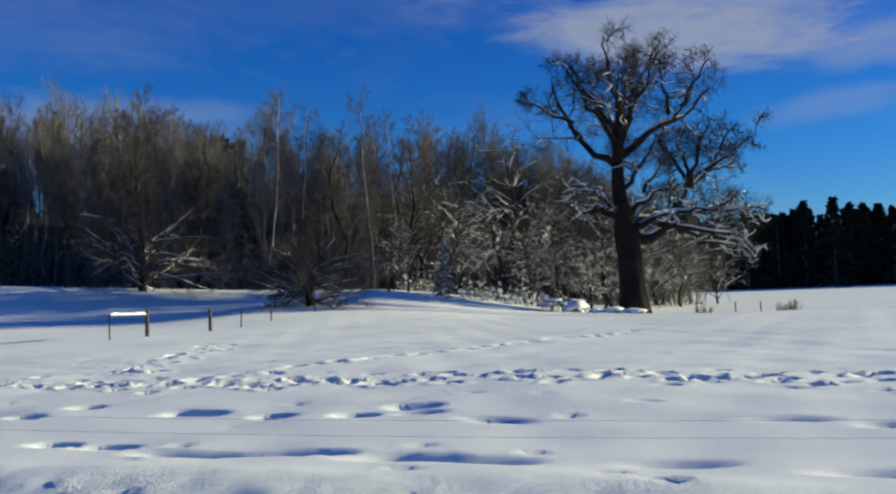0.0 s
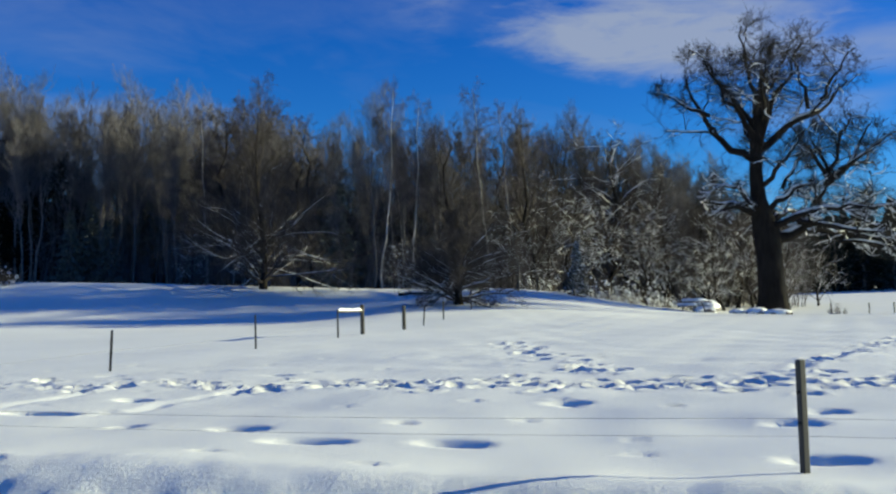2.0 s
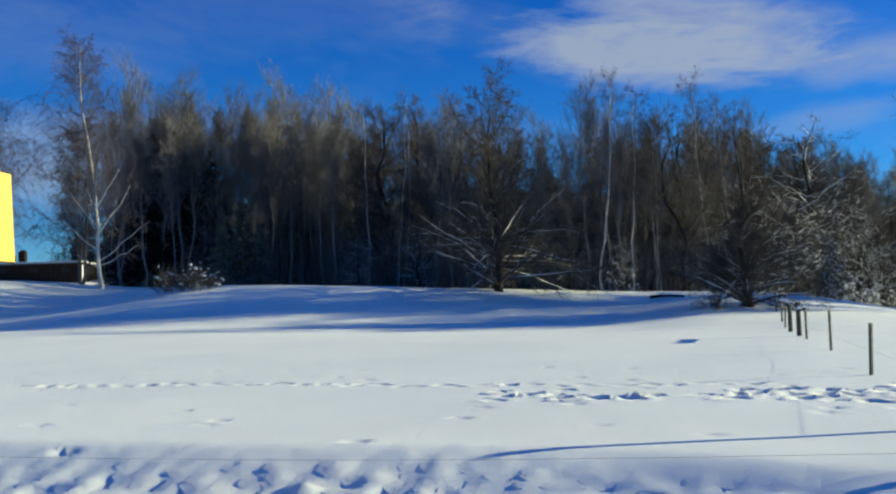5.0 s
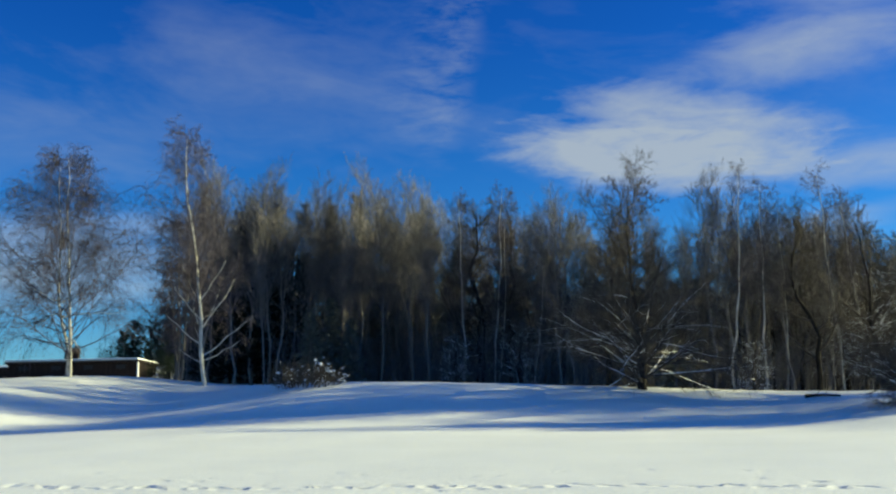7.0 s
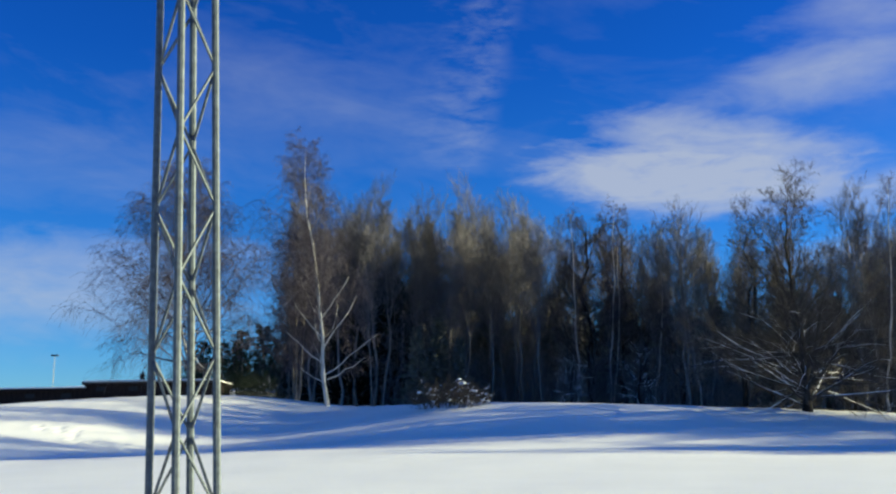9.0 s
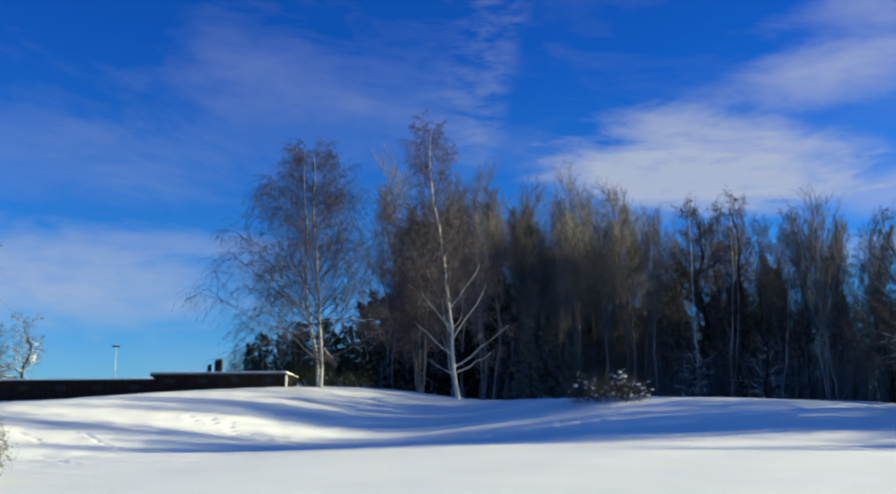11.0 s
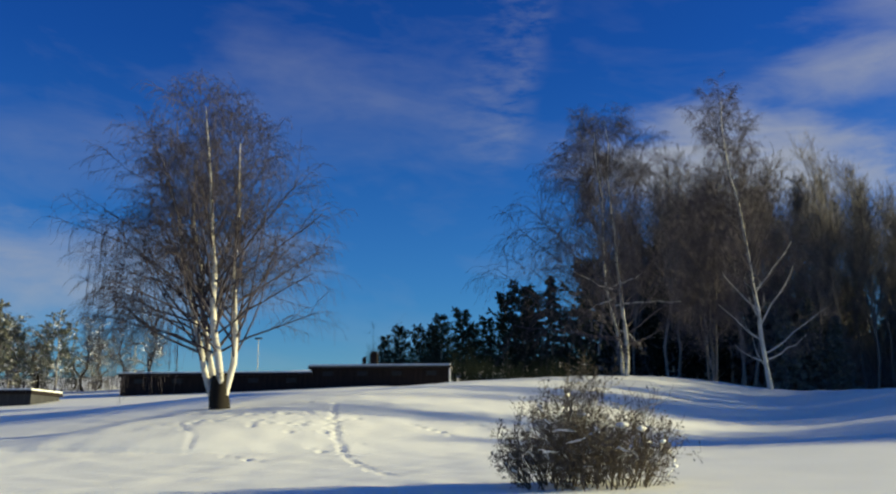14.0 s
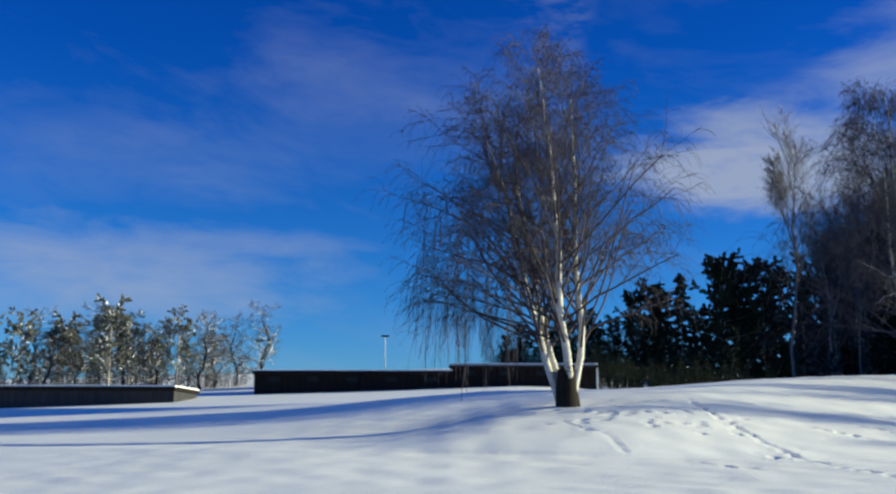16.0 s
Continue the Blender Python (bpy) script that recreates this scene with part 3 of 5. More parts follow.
def tall_tree(seed, h=17.0, r=0.15, first=0.36, label="", name="aspen_tree", spread_=0.2, ang=32.0, dense=1.0, m=None, lean=0.35, fork=0):
    """An upright tree; fork: how many leaders its trunk splits into."""
    rng = np.random.default_rng(seed)
    t = thing(name, m or Matrix(), label, "tree", "woodland trees")
    trunk = stem(rng, (0, 0, -0.4), (rng.normal(0, lean), rng.normal(0, lean), h), r, 0.012, 10, 0.012)
    stems = [trunk]
    if fork:
        stems.append(spawn(rng, trunk, fork, (0.35, 0.6), 20, 5, 0.48, 0.2, 10, 0.62, up=0.1, wig=0.05, least=0.02))
    body = (np.concatenate([p for p, _ in stems]), np.concatenate([q for _, q in stems]))
    a = spawn(rng, body, int(40 * dense / (1 + 0.55 * fork)), (first, 0.99), ang, 8, spread_ * (1 + 0.25 * fork), 0.5, 6, 0.5, up=0.14, wig=0.1, least=0.022)
    b = spawn(rng, a, 7, (0.15, 1), 34, 11, 0.5, 0.3, 4, 0.55, up=0.13, wig=0.12, least=0.015)
    c = spawn(rng, b, 6, (0.1, 1), 32, 13, 0.66, 0.2, 3, 0.6, up=0.13, wig=0.14, least=0.0105)
    tree_parts(t, stems, [(*a, 4), (*b, 3), (*c, 3)], BARK_GREY, TWIG_BROWN, None, 8)
    return t


def round_tree(seed, h=15.0, r=0.25, label="", snow=0.6, m=None, low=0.15, wide=0.55, name="oak_tree", group="woodland trees", fine=5, rise=0.06, twist=0.2, ang=58.0, steep=0.85, lying=0.012):
    rng = np.random.default_rng(seed)
    t = thing(name, m or Matrix(), label, "tree", group)
    trunk = stem(rng, (0, 0, -0.4), (rng.normal(0, 0.5), rng.normal(0, 0.5), h), r, 0.02, 10, 0.03)
    a = spawn(rng, trunk, 22, (low, 0.98), ang, 10, wide, 0.62, 7, 0.55, up=rise, wig=twist, least=0.03)
    b = spawn(rng, a, 6, (0.2, 1), 48, 14, 0.42, 0.4, 5, 0.55, up=0.06, wig=0.25, least=0.015)
    c = spawn(rng, b, fine, (0.15, 1), 48, 16, 0.5, 0.3, 4, 0.55, up=0.04, wig=0.3, least=0.009)
    d = spawn(rng, c, 4, (0.2, 1), 45, 16, 0.6, 0.2, 2, 0.7, wig=0.3, least=0.011)
    caps = snow_caps(rng, [a, b, c], 0.75, 0.009, steep, snow, lying) if snow else None
    tree_parts(t, [trunk], [(*a, 6), (*b, 4), (*c, 3), (*d, 3)], BARK_OAK, TWIG_OAK, caps, 12)
    return t


def birch(seed, h, r, label, m, stems=((0.0, 0.0),), spread_=0.26, weep=0.5, dense=1.0, group="", first=0.16, fine=7, low_limbs=0, twig=0.011, hang=1.0, reach=(), bark=None, ang=48.0, inner=0.2, curtain=0, taper=0.55, pale=False):
    """stems: for each, the lean of its top to +x and +y in metres."""
    rng = np.random.default_rng(seed)
    t = thing("birch_tree", m, label, "tree", group)
    trunk_sets, a_sets, low_sets = [], [], []
    for q, (lx, ly, *flare) in enumerate(stems):
        off = 0.0 if len(stems) == 1 else 0.14
        az = q * 2.4
        hh = h * (1.0 if q == 0 else rng.uniform(0.86, 0.98))
        P, R = stem(rng, (off * math.cos(az), off * math.sin(az), -0.4), (lx, ly, hh), r if q == 0 else r * 0.85, 0.015, 12, 0.006)
        if flare:
            P[:, :, 0] += flare[0] * (1 - np.exp(-np.clip(P[:, :, 2], 0, 30) / 1.6))
        trunk_sets.append((P, R))
        a_sets.append(spawn(rng, (P, R), int(34 * dense), (first, 0.99), ang, 10, spread_, taper, 7, 0.42, up=0.13, droop=0.10, wig=0.1, least=0.012))
        if low_limbs:
            low_set = spawn(rng, (P, R), low_limbs, (0.06, 0.42), 46, 10, 0.25, 0.3, 7, 0.36, up=0.09, wig=0.17, least=0.028)
            v, f = tubes(*low_set, 5)
            mesh_part("limb", mesh_from("limb", v, [f], BARK_BIRCH, True), t, "pale low limbs")
            low_sets.append(low_set)
    for z, az, long, rise, fall in reach:
        e, a = radians(rise), radians(az)
        u = np.linspace(0, 1, 7)
        out = long * u
        P = np.stack([-0.1 * z + math.cos(a) * out, math.sin(a) * out, z + math.tan(e) * out - fall * u ** 2 * long], 1)[None]
        a_sets.append((P + rng.normal(0, 0.06, P.shape), np.linspace(0.055, 0.02, 7)[None]))
        if pale:
            v, f = tubes(a_sets[-1][0], a_sets[-1][1] + 0.004, 6)
            mesh_part("low_limb", mesh_from("low_limb", v, [f], BARK_WHITE, True), t, "long pale low limb")
    if len(stems) > 3:
        P, R = stem(rng, (0, 0, -0.5), (-0.05, 0, 1.5), r * 1.0, r * 2.0, 6, 0.01)
        v, f = tubes(P, R, 12)
        mesh_part("foot", mesh_from("foot", v, [f], BARK_OAK, True), t, "dark cracked bark at the foot")
    A = (np.concatenate([p for p, _ in a_sets + low_sets]), np.concatenate([q for _, q in a_sets + low_sets]))
    B = spawn(rng, A, 7, (inner, 1), 42, 12, 0.46, 0.35, 5, 0.5, up=0.05, droop=0.4 * weep, wig=0.13, least=0.013)
    C = spawn(rng, B, fine, (0.08, 1), 42, 14, 0.8 * hang, 0.3, 4, 0.6, droop=1.5 * weep, wig=0.1, least=twig)
    v, f = joined([tubes(P, R, 10) for P, R in trunk_sets])
    mesh_part("trunk", mesh_from("trunk", v, f, bark or BARK_BIRCH, True), t, "white bark with dark scars")
    v, f = joined([tubes(p, q, 4) for p, q in a_sets[:len(stems)]] + [tubes(p, q, 4) for p, q in (() if pale else a_sets[len(stems):])])
    mesh_part("limb", mesh_from("limb", v, f, TWIG_BIRCH, True), t)
    strands = [tubes(*B, 3), tubes(*C, 3)]
    if curtain:
        # long strands that hang straight down from the low arching limbs
        arch = [c for c, row in zip(a_sets[-len(reach):], reach) if 120 < row[1] < 240]
        low = (np.concatenate([p for p, _ in arch]), np.concatenate([q for _, q in arch]))
        H = spawn(rng, low, curtain, (0.3, 1), 70, 20, 1.0, -0.2, 6, 0.4, droop=3.2, wig=0.08, least=0.010, absolute=2.3)
        strands += [tubes(*H, 3), tubes(*spawn(rng, H, 9, (0.05, 1), 22, 8, 0.32, 0.2, 3, 0.7, droop=2.2, wig=0.1, least=twig), 3)]
    v, f = joined(strands)
    mesh_part("crown", mesh_from("crown", v, f, TWIG_BIRCH, True), t, "fine purplish-brown hanging twigs")
    return t


def needle_quads(rng, P, per, size, hang=0.3):
    """Small flat sprays of needles along branches."""
    B, k, _ = P.shape
    i = np.repeat(np.arange(B), per)
    f = rng.uniform(0.1, 0.999, B * per) * (k - 1)
    j = f.astype(int)
    w = (f - j)[:, None]
    at = P[i, j] * (1 - w) + P[i, j + 1] * w
    T = unit(P[i, j + 1] - P[i, j])
    d = unit(T + rng.normal(0, 0.7, T.shape) - np.array([0, 0, hang]))
    n = unit(np.cross(d, rng.normal(0, 1, d.shape)))
    s = (size * rng.uniform(0.6, 1.4, B * per))[:, None]
    q = np.stack([at - n * s * 0.16, at + d * s * 0.5 - n * s * 0.3, at + d * s, at + d * s * 0.5 + n * s * 0.3], 1)
    return q.reshape(-1, 3), np.arange(len(q) * 4).reshape(-1, 4)


def conifer(seed, h=13.0, label="", m=None, kind="spruce", snow=0.0, group="dark conifers", bare=0.16, needle_mat=None, solid=False):
    rng = np.random.default_rng(seed)
    t = thing(kind + "_tree", m or Matrix(), label, "tree", group)
    trunk = stem(rng, (0, 0, -0.4), (0, 0, h), h * 0.014, 0.01, 6, 0.005)
    if kind == "spruce":
        a = spawn(rng, trunk, 110, (0.05, 0.985), 88, 8, 0.27, 0.93, 4, 0.3, droop=0.25, up=0.04, wig=0.07, least=0.012)
        needles = needle_quads(rng, a[0], 190 if solid else 36, h * (0.02 if solid else 0.036), 0.35)
    elif solid:
        # a close, rugged crown of layered pads
        a = spawn(rng, trunk, 64, (0.04, 0.985), 80, 10, 0.27, 0.55, 5, 0.35, up=0.1, wig=0.12, least=0.02)
        b = spawn(rng, a, 9, (0.12, 1), 48, 14, 0.36, 0.2, 3, 0.5, up=0.05, wig=0.2)
        needles = needle_quads(rng, b[0], 100, h * 0.015, 0.0)
    else:
        a = spawn(rng, trunk, 46 if bare < 0.3 else 20, (bare, 0.99), 66, 12, 0.34 if bare < 0.3 else 0.11, 0.55, 4, 0.35, up=0.12, wig=0.16, least=0.02)
        b = spawn(rng, a, 5, (0.4, 1), 45, 12, 0.4, 0.3, 3, 0.5, up=0.1, wig=0.2)
        needles = needle_quads(rng, b[0], 44 if bare < 0.3 else 3, h * 0.022 if bare < 0.3 else 0.6, -0.2)
    v, f = joined([tubes(*trunk, 7), tubes(*a, 3)])
    mesh_part("trunk", mesh_from("trunk", v, f, BARK_BROWN, True), t)
    mesh_part("crown", mesh_from("crown", needles[0], [needles[1]], needle_mat or NEEDLES), t, "dark green needles")
    if snow:
        lying = needle_quads(rng, a[0], 7, h * 0.05 * snow, 0.0)
        v = lying[0].copy()
        v[:, 2] += 0.05
        tagged(mesh_part("snow_cover", mesh_from("snow_cover", v, [lying[1]], SNOW), t, "patches of snow on the branches"), kind="stuff")
    return t


def shrub(seed, wide, high, label, m, stems=60, snow=0.5, mat=None, name="bush", fine=5, clumps=0, leafy=0):
    rng = np.random.default_rng(seed)
    t = thing(name, m, label, "bush")
    a = rng.uniform(0, 2 * np.pi, stems)
    q = np.sqrt(rng.random(stems))
    foot = np.stack([np.cos(a) * q * wide * 0.36, np.sin(a) * q * wide * 0.36, np.full(stems, -0.1)], 1)
    tip = np.stack([np.cos(a) * q * wide * 0.5, np.sin(a) * q * wide * 0.5, high * (1 - 0.5 * q ** 2) * rng.uniform(0.45, 1.08, stems)], 1)
    A = stem(rng, foot, tip, 0.011, 0.005, 7, 0.05)
    B = spawn(rng, A, 7, (0.15, 1), 45, 16, 0.36, 0.3, 4, 0.6, up=0.06, wig=0.25, least=0.005)
    C = spawn(rng, B, fine, (0.1, 1), 45, 16, 0.55, 0.2, 3, 0.7, wig=0.3, least=0.004)
    v, f = joined([tubes(*A, 5), tubes(*B, 3), tubes(*C, 3)])
    mesh_part("branchwork", mesh_from("branchwork", v, f, mat or BUSH_TWIG, True), t, "dense thorny twigs")
    if leafy:
        leaf = needle_quads(rng, C[0], leafy, 0.07, 0.2)
        tagged(mesh_part("foliage", mesh_from("foliage", leaf[0], [leaf[1]], TWIG_BROWN), t, "withered leaves and hips"), kind="stuff")
    caps = snow_caps(rng, [A, B], 1.2, 0.004, 0.8, snow, 0.02) if snow else None
    if caps is not None:
        tagged(mesh_part("snow_cover", mesh_from("snow_cover", caps[0], caps[1], SNOW, True), t, "snow lying on the twigs"), kind="stuff")
    if clumps:
        bm = bmesh.new()
        for i in range(clumps):
            b, k = rng.integers(len(B[0])), rng.integers(1, 4)
            p = B[0][b, k]
            s = rng.uniform(0.03, 0.1) * min(1.3, wide / 3.7)
            blob(bm, (s * 1.5, s * 1.2, s * 0.7), p, rng, 0.5, 1)
        tagged(part("snow_clump", bm, SNOW, t, "snow caught in the twigs", True), kind="stuff")
    return t


def spot(x, y, turn=0.0, scale=1.0, sink=0.0):
    return Matrix.Translation((x, y, on_land(x, y, sink))) @ Matrix.Rotation(radians(turn), 4, "Z") @ Matrix.Scale(scale, 4)


# the old oak at the edge of the wood
def old_oak():
    rng = np.random.default_rng(21)
    x, y = 15.0, 76.5
    t = thing("old_oak_tree", spot(x, y), "huge old oak with snow on its crooked limbs", "tree")

    def limb(start, az, rise, length, bend, r, k=10, wig=0.23):
        """From start, az degrees from +x, rise degrees up, bending up by bend degrees on its way."""
        p, pts = np.array(start, float), [np.array(start, float)]
        for q in range(k - 1):
            e = math.radians(rise + bend * q / (k - 2))
            a = math.radians(az)
            d = np.array([math.cos(e) * math.cos(a), math.cos(e) * math.sin(a), math.sin(e)])
            d = unit(d + rng.normal(0, wig, 3))
            p = p + d * length / (k - 1)
            pts.append(p)
        return np.array([pts]), (np.linspace(r * 0.92, r * 0.16, k))[None, :]
    P = np.array([[[0.25, 0, -0.6], [0.2, 0, 0.2], [0.1, 0, 1.8], [-0.05, 0, 4.2], [-0.2, 0.05, 6.2], [-0.55, 0.1, 8.4], [-0.75, 0.0, 10.3], [-0.7, -0.1, 12.0], [-0.5, 0.0, 14.0], [-0.4, 0.1, 15.6]]])
    R = np.array([[1.5, 1.2, 1.0, 0.93, 0.96, 0.56, 0.50, 0.44, 0.32, 0.22]])
    trunk = (P, R)
    limbs = [
        limb((0.3, 0, 5.7), 4, 18, 6.8, 42, 0.52),          # the great limb that rises to the right
        limb((4.7, 0.3, 9.6), 15, 46, 6.4, 18, 0.26),
        limb((4.5, 0.2, 9.4), 165, 78, 5.6, -30, 0.22),
        limb((4.6, 0.3, 9.6), -25, 62, 6.0, 0, 0.22),
        limb((5.0, 0.3, 10.2), 30, 12, 6.2, 10, 0.20),
        limb((5.6, 0.4, 10.6), -8, 34, 5.4, 10, 0.18),
        limb((4.9, 0.3, 9.8), 95, 55, 5.5, 0, 0.2),
        limb((2.2, 0.1, 6.7), -12, -24, 7.6, 50, 0.27),     # low limbs that sag and lift again
        limb((2.5, 0.2, 6.9), 22, -14, 8.4, 24, 0.25),
        limb((3.4, 0.3, 8.0), -4, -12, 7.8, 18, 0.23),
        limb((3.6, 0.3, 8.3), 30, -4, 7.2, 4, 0.2),
        limb((5.0, -0.4, 5.2), -18, 4, 4.8, -44, 0.14),
        limb((0.2, -0.3, 6.4), -58, 6, 8.0, -14, 0.30),
        limb((0.2, 0.3, 6.8), 55, 10, 8.0, -18, 0.28),
        limb((-0.3, 0, 6.9), 176, 36, 3.8, -50, 0.36),      # the stump of a limb to the left
        limb((-0.4, -0.2, 7.6), 215, 22, 5.4, -30, 0.2),
        limb((-0.4, 0.2, 7.9), 130, 24, 5.6, -30, 0.22),
        limb((0.0, 0, 7.6), -8, 42, 4.8, -36, 0.26),        # crooked middle limbs
        limb((1.2, 0, 9.2), 12, 66, 4.8, -30, 0.17),
        limb((-0.5, 0, 9.4), -70, 34, 6.0, 16, 0.24),
        limb((-0.6, 0, 9.8), 80, 34, 6.0, 16, 0.24),
        limb((-0.8, 0, 11.4), 172, 42, 8.8, 30, 0.34),      # the crown
        limb((-3.9, 0.3, 14.8), 188, 34, 4.6, -28, 0.17),
        limb((-0.7, 0, 12.6), 200, 62, 7.6, -6, 0.28),
        limb((-0.6, 0, 13.6), 150, 66, 7.6, -4, 0.26),
        limb((-0.5, 0, 15.0), 175, 76, 6.8, 6, 0.22),
        limb((-0.4, 0, 15.4), 20, 74, 6.0, 10, 0.2),
        limb((-0.5, 0, 12.0), 3, 38, 9.8, -6, 0.36),
        limb((3.4, 0.1, 15.2), 120, 74, 5.4, 0, 0.18),
        limb((4.4, 0.1, 15.8), -20, 62, 4.8, -10, 0.17),
        limb((-0.3, 0, 13.2), -35, 60, 7.8, 4, 0.26),
        limb((-0.3, 0, 13.4), 55, 60, 7.8, 4, 0.26),
        limb((-0.3, 0, 12.4), 100, 44, 7.6, 10, 0.26),
        limb((-0.3, 0, 12.4), -100, 44, 7.6, 10, 0.26),
        limb((-0.3, 0, 14.2), 12, 64, 7.4, 6, 0.22),
    ]
    A = (np.concatenate([p for p, _ in limbs]), np.concatenate([r for _, r in limbs]))
    B = spawn(rng, A, 6, (0.28, 1), 52, 14, 0.4, 0.35, 7, 0.5, up=0.05, wig=0.34, least=0.032)
    C = spawn(rng, B, 6, (0.15, 1), 50, 16, 0.56, 0.3, 6, 0.52, up=0.05, wig=0.38, least=0.017)
    D = spawn(rng, C, 6, (0.12, 1), 46, 18, 0.66, 0.2, 4, 0.55, up=0.05, wig=0.32, least=0.012)
    E = spawn(rng, D, 3, (0.1, 1), 40, 18, 0.95, 0.2, 2, 0.7, up=0.05, wig=0.3, least=0.0095)
    v, f = joined([tubes(*trunk, 28)])
    ang_ = np.arctan2(v[:, 1], v[:, 0])
    v[:, :2] *= (1 + 0.06 * np.sin(ang_ * 5 + v[:, 2] * 0.7) + 0.035 * np.sin(ang_ * 11 + v[:, 2] * 0.4))[:, None]
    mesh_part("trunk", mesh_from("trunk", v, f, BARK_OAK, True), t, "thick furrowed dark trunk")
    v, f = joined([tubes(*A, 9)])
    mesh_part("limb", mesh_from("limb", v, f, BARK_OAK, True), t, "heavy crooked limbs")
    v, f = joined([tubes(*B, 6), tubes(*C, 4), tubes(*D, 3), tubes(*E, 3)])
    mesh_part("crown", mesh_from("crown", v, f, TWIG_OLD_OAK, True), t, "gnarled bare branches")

    def level(sets, z0, z1):
        """The branches whose middle lies between two heights."""
        return [(p[ok], r[ok]) for p, r in sets for ok in [(p[:, :, 2].mean(1) >= z0) & (p[:, :, 2].mean(1) < z1)]]
    low, high = snow_caps(rng, level([A, B, C], 0.0, 10.2), 0.7, 0.012, 0.8, 0.95, 0.045), snow_caps(rng, level([A, B, C], 10.2, 40.0), 0.6, 0.018, 0.8, 0.85, 0.026)
    v, f = np.concatenate([low[0], high[0]]), [*low[1], *[q + len(low[0]) for q in high[1]]]
    tagged(mesh_part("snow_cover", mesh_from("snow_cover", v, f, SNOW, True), t, "snow lying along the limbs"), kind="stuff")


old_oak()

# trees that stand in front of the wood
def fan_oak(seed, m, reach, label, snow, tall):
    """A short trunk with many long straight branches that fan out from it, and an open crown above them."""
    rng = np.random.default_rng(seed)
    t = thing("young_oak_tree", m, label, "tree")
    trunk = stem(rng, (0, 0, -0.3), (0.1, 0.1, reach * 0.62), 0.24, 0.07, 8, 0.02)
    a = spawn(rng, trunk, 44, (0.12, 0.95), 68, 18, 1.0, 0.15, 8, 0.3, up=0.0, wig=0.09, least=0.028, absolute=reach)
    leader = stem(rng, (0.05, 0.05, reach * 0.5), (-0.3, 0.3, tall), 0.15, 0.015, 9, 0.02)
    crown = spawn(rng, leader, 26, (0.05, 0.98), 40, 10, 0.5, 0.5, 7, 0.5, up=0.08, wig=0.14, least=0.02)
    b = spawn(rng, a, 8, (0.22, 1), 34, 12, 0.36, 0.4, 5, 0.55, up=0.03, wig=0.14, least=0.012)
    bc = spawn(rng, crown, 7, (0.2, 1), 40, 14, 0.42, 0.35, 5, 0.55, up=0.06, wig=0.2, least=0.012)
    fine = (np.concatenate([b[0], bc[0]]), np.concatenate([b[1], bc[1]]))
    c = spawn(rng, fine, 7, (0.15, 1), 40, 14, 0.55, 0.3, 3, 0.6, up=0.04, wig=0.2, least=0.009)
    d = spawn(rng, c, 4, (0.1, 1), 42, 14, 0.75, 0.2, 2, 0.7, up=0.03, wig=0.2, least=0.008)
    caps = snow_caps(rng, [a], 0.65, 0.014, 0.8, snow, 0.014)
    more = snow_caps(rng, [b], 0.5, 0.016, 0.8, snow * 0.55, 0.008)
    caps = (np.concatenate([caps[0], more[0]]), [*caps[1], *[q + len(caps[0]) for q in more[1]]])
    tree_parts(t, [trunk, leader], [(*a, 6), (*crown, 5), (*fine, 4), (*c, 3), (*d, 3)], BARK_OAK, TWIG_OAK, caps, 12)


fan_oak(31, spot(-21.9, 76.0), 6.4, "spreading oak with snow on long straight lower branches", 0.9, 12.7)
fan_oak(32, spot(-8.25, 66.5, 70), 4.2, "smaller spreading young oak with bare snow-dusted branches", 0.85, 5.4)
big_snowy = round_tree(33, 14.5, 0.24, "snow-laden oak in front of the wood", 0.95, spot(6.5, 97.5, 30), 0.1, 0.46, group="snow-laden oaks", fine=6, steep=0.8, lying=0.014, twist=0.13)
for x, y, turn, k in ((13.0, 99.0, 140, 0.86), (1.5, 95.0, 250, 0.72), (19.5, 99.0, 60, 0.8), (9.5, 94.0, 310, 0.6), (16.5, 93.0, 200, 0.62)):
    copy_thing(big_snowy, spot(x, y, turn, k))
birch(41, 14.2, 0.18, "many-stemmed weeping birch with hanging twigs on the bank", spot(-83.3, 69.6), ((-1.1, -0.6, 0.05), (-3.0, 0.8, -0.5), (-0.5, 0.6, 0.85), (-1.7, 1.5, -0.3)), 0.45, 0.5, 1.2, "", 0.16, 10, twig=0.0085, hang=0.75, ang=43, inner=0.46, bark=BARK_WHITE, curtain=16, taper=0.62,
      reach=((2.6, 188, 5.6, 24, 0.16), (3.0, 160, 5.4, 28, 0.18), (3.6, 215, 5.0, 30, 0.2), (3.4, 182, 5.8, 28, 0.18), (4.2, 165, 6.0, 34, 0.2), (4.8, 200, 5.8, 38, 0.2), (5.6, 178, 5.4, 42, 0.2), (2.6, 5, 4.6, 24, 0.05), (3.4, -18, 4.9, 30, 0.05), (4.2, 20, 5.0, 36, 0.05), (5.0, 0, 5.0, 40, 0.05),
             (4.0, 260, 4.5, 34, 0.1), (4.5, 95, 4.5, 34, 0.1)))
birch(42, 16.8, 0.125, "tall birch with drooping twigs on the snowy mound", spot(-62.4, 88.2), ((-0.8, 0.0, 0.15), (-1.1, 0.3, -0.25)), 0.46, 0.55, 1.5, "", 0.1, 12, twig=0.0105, taper=0.74, ang=56, inner=0.36, pale=True,
      reach=((5.6, 178, 2.5, 22, -0.02), (5.7, -6, 2.2, 20, -0.04), (5.0, 182, 1.7, -18, 0.2), (4.6, -3, 4.2, 4, 0.06), (3.0, -20, 1.4, -30, 0.15)))
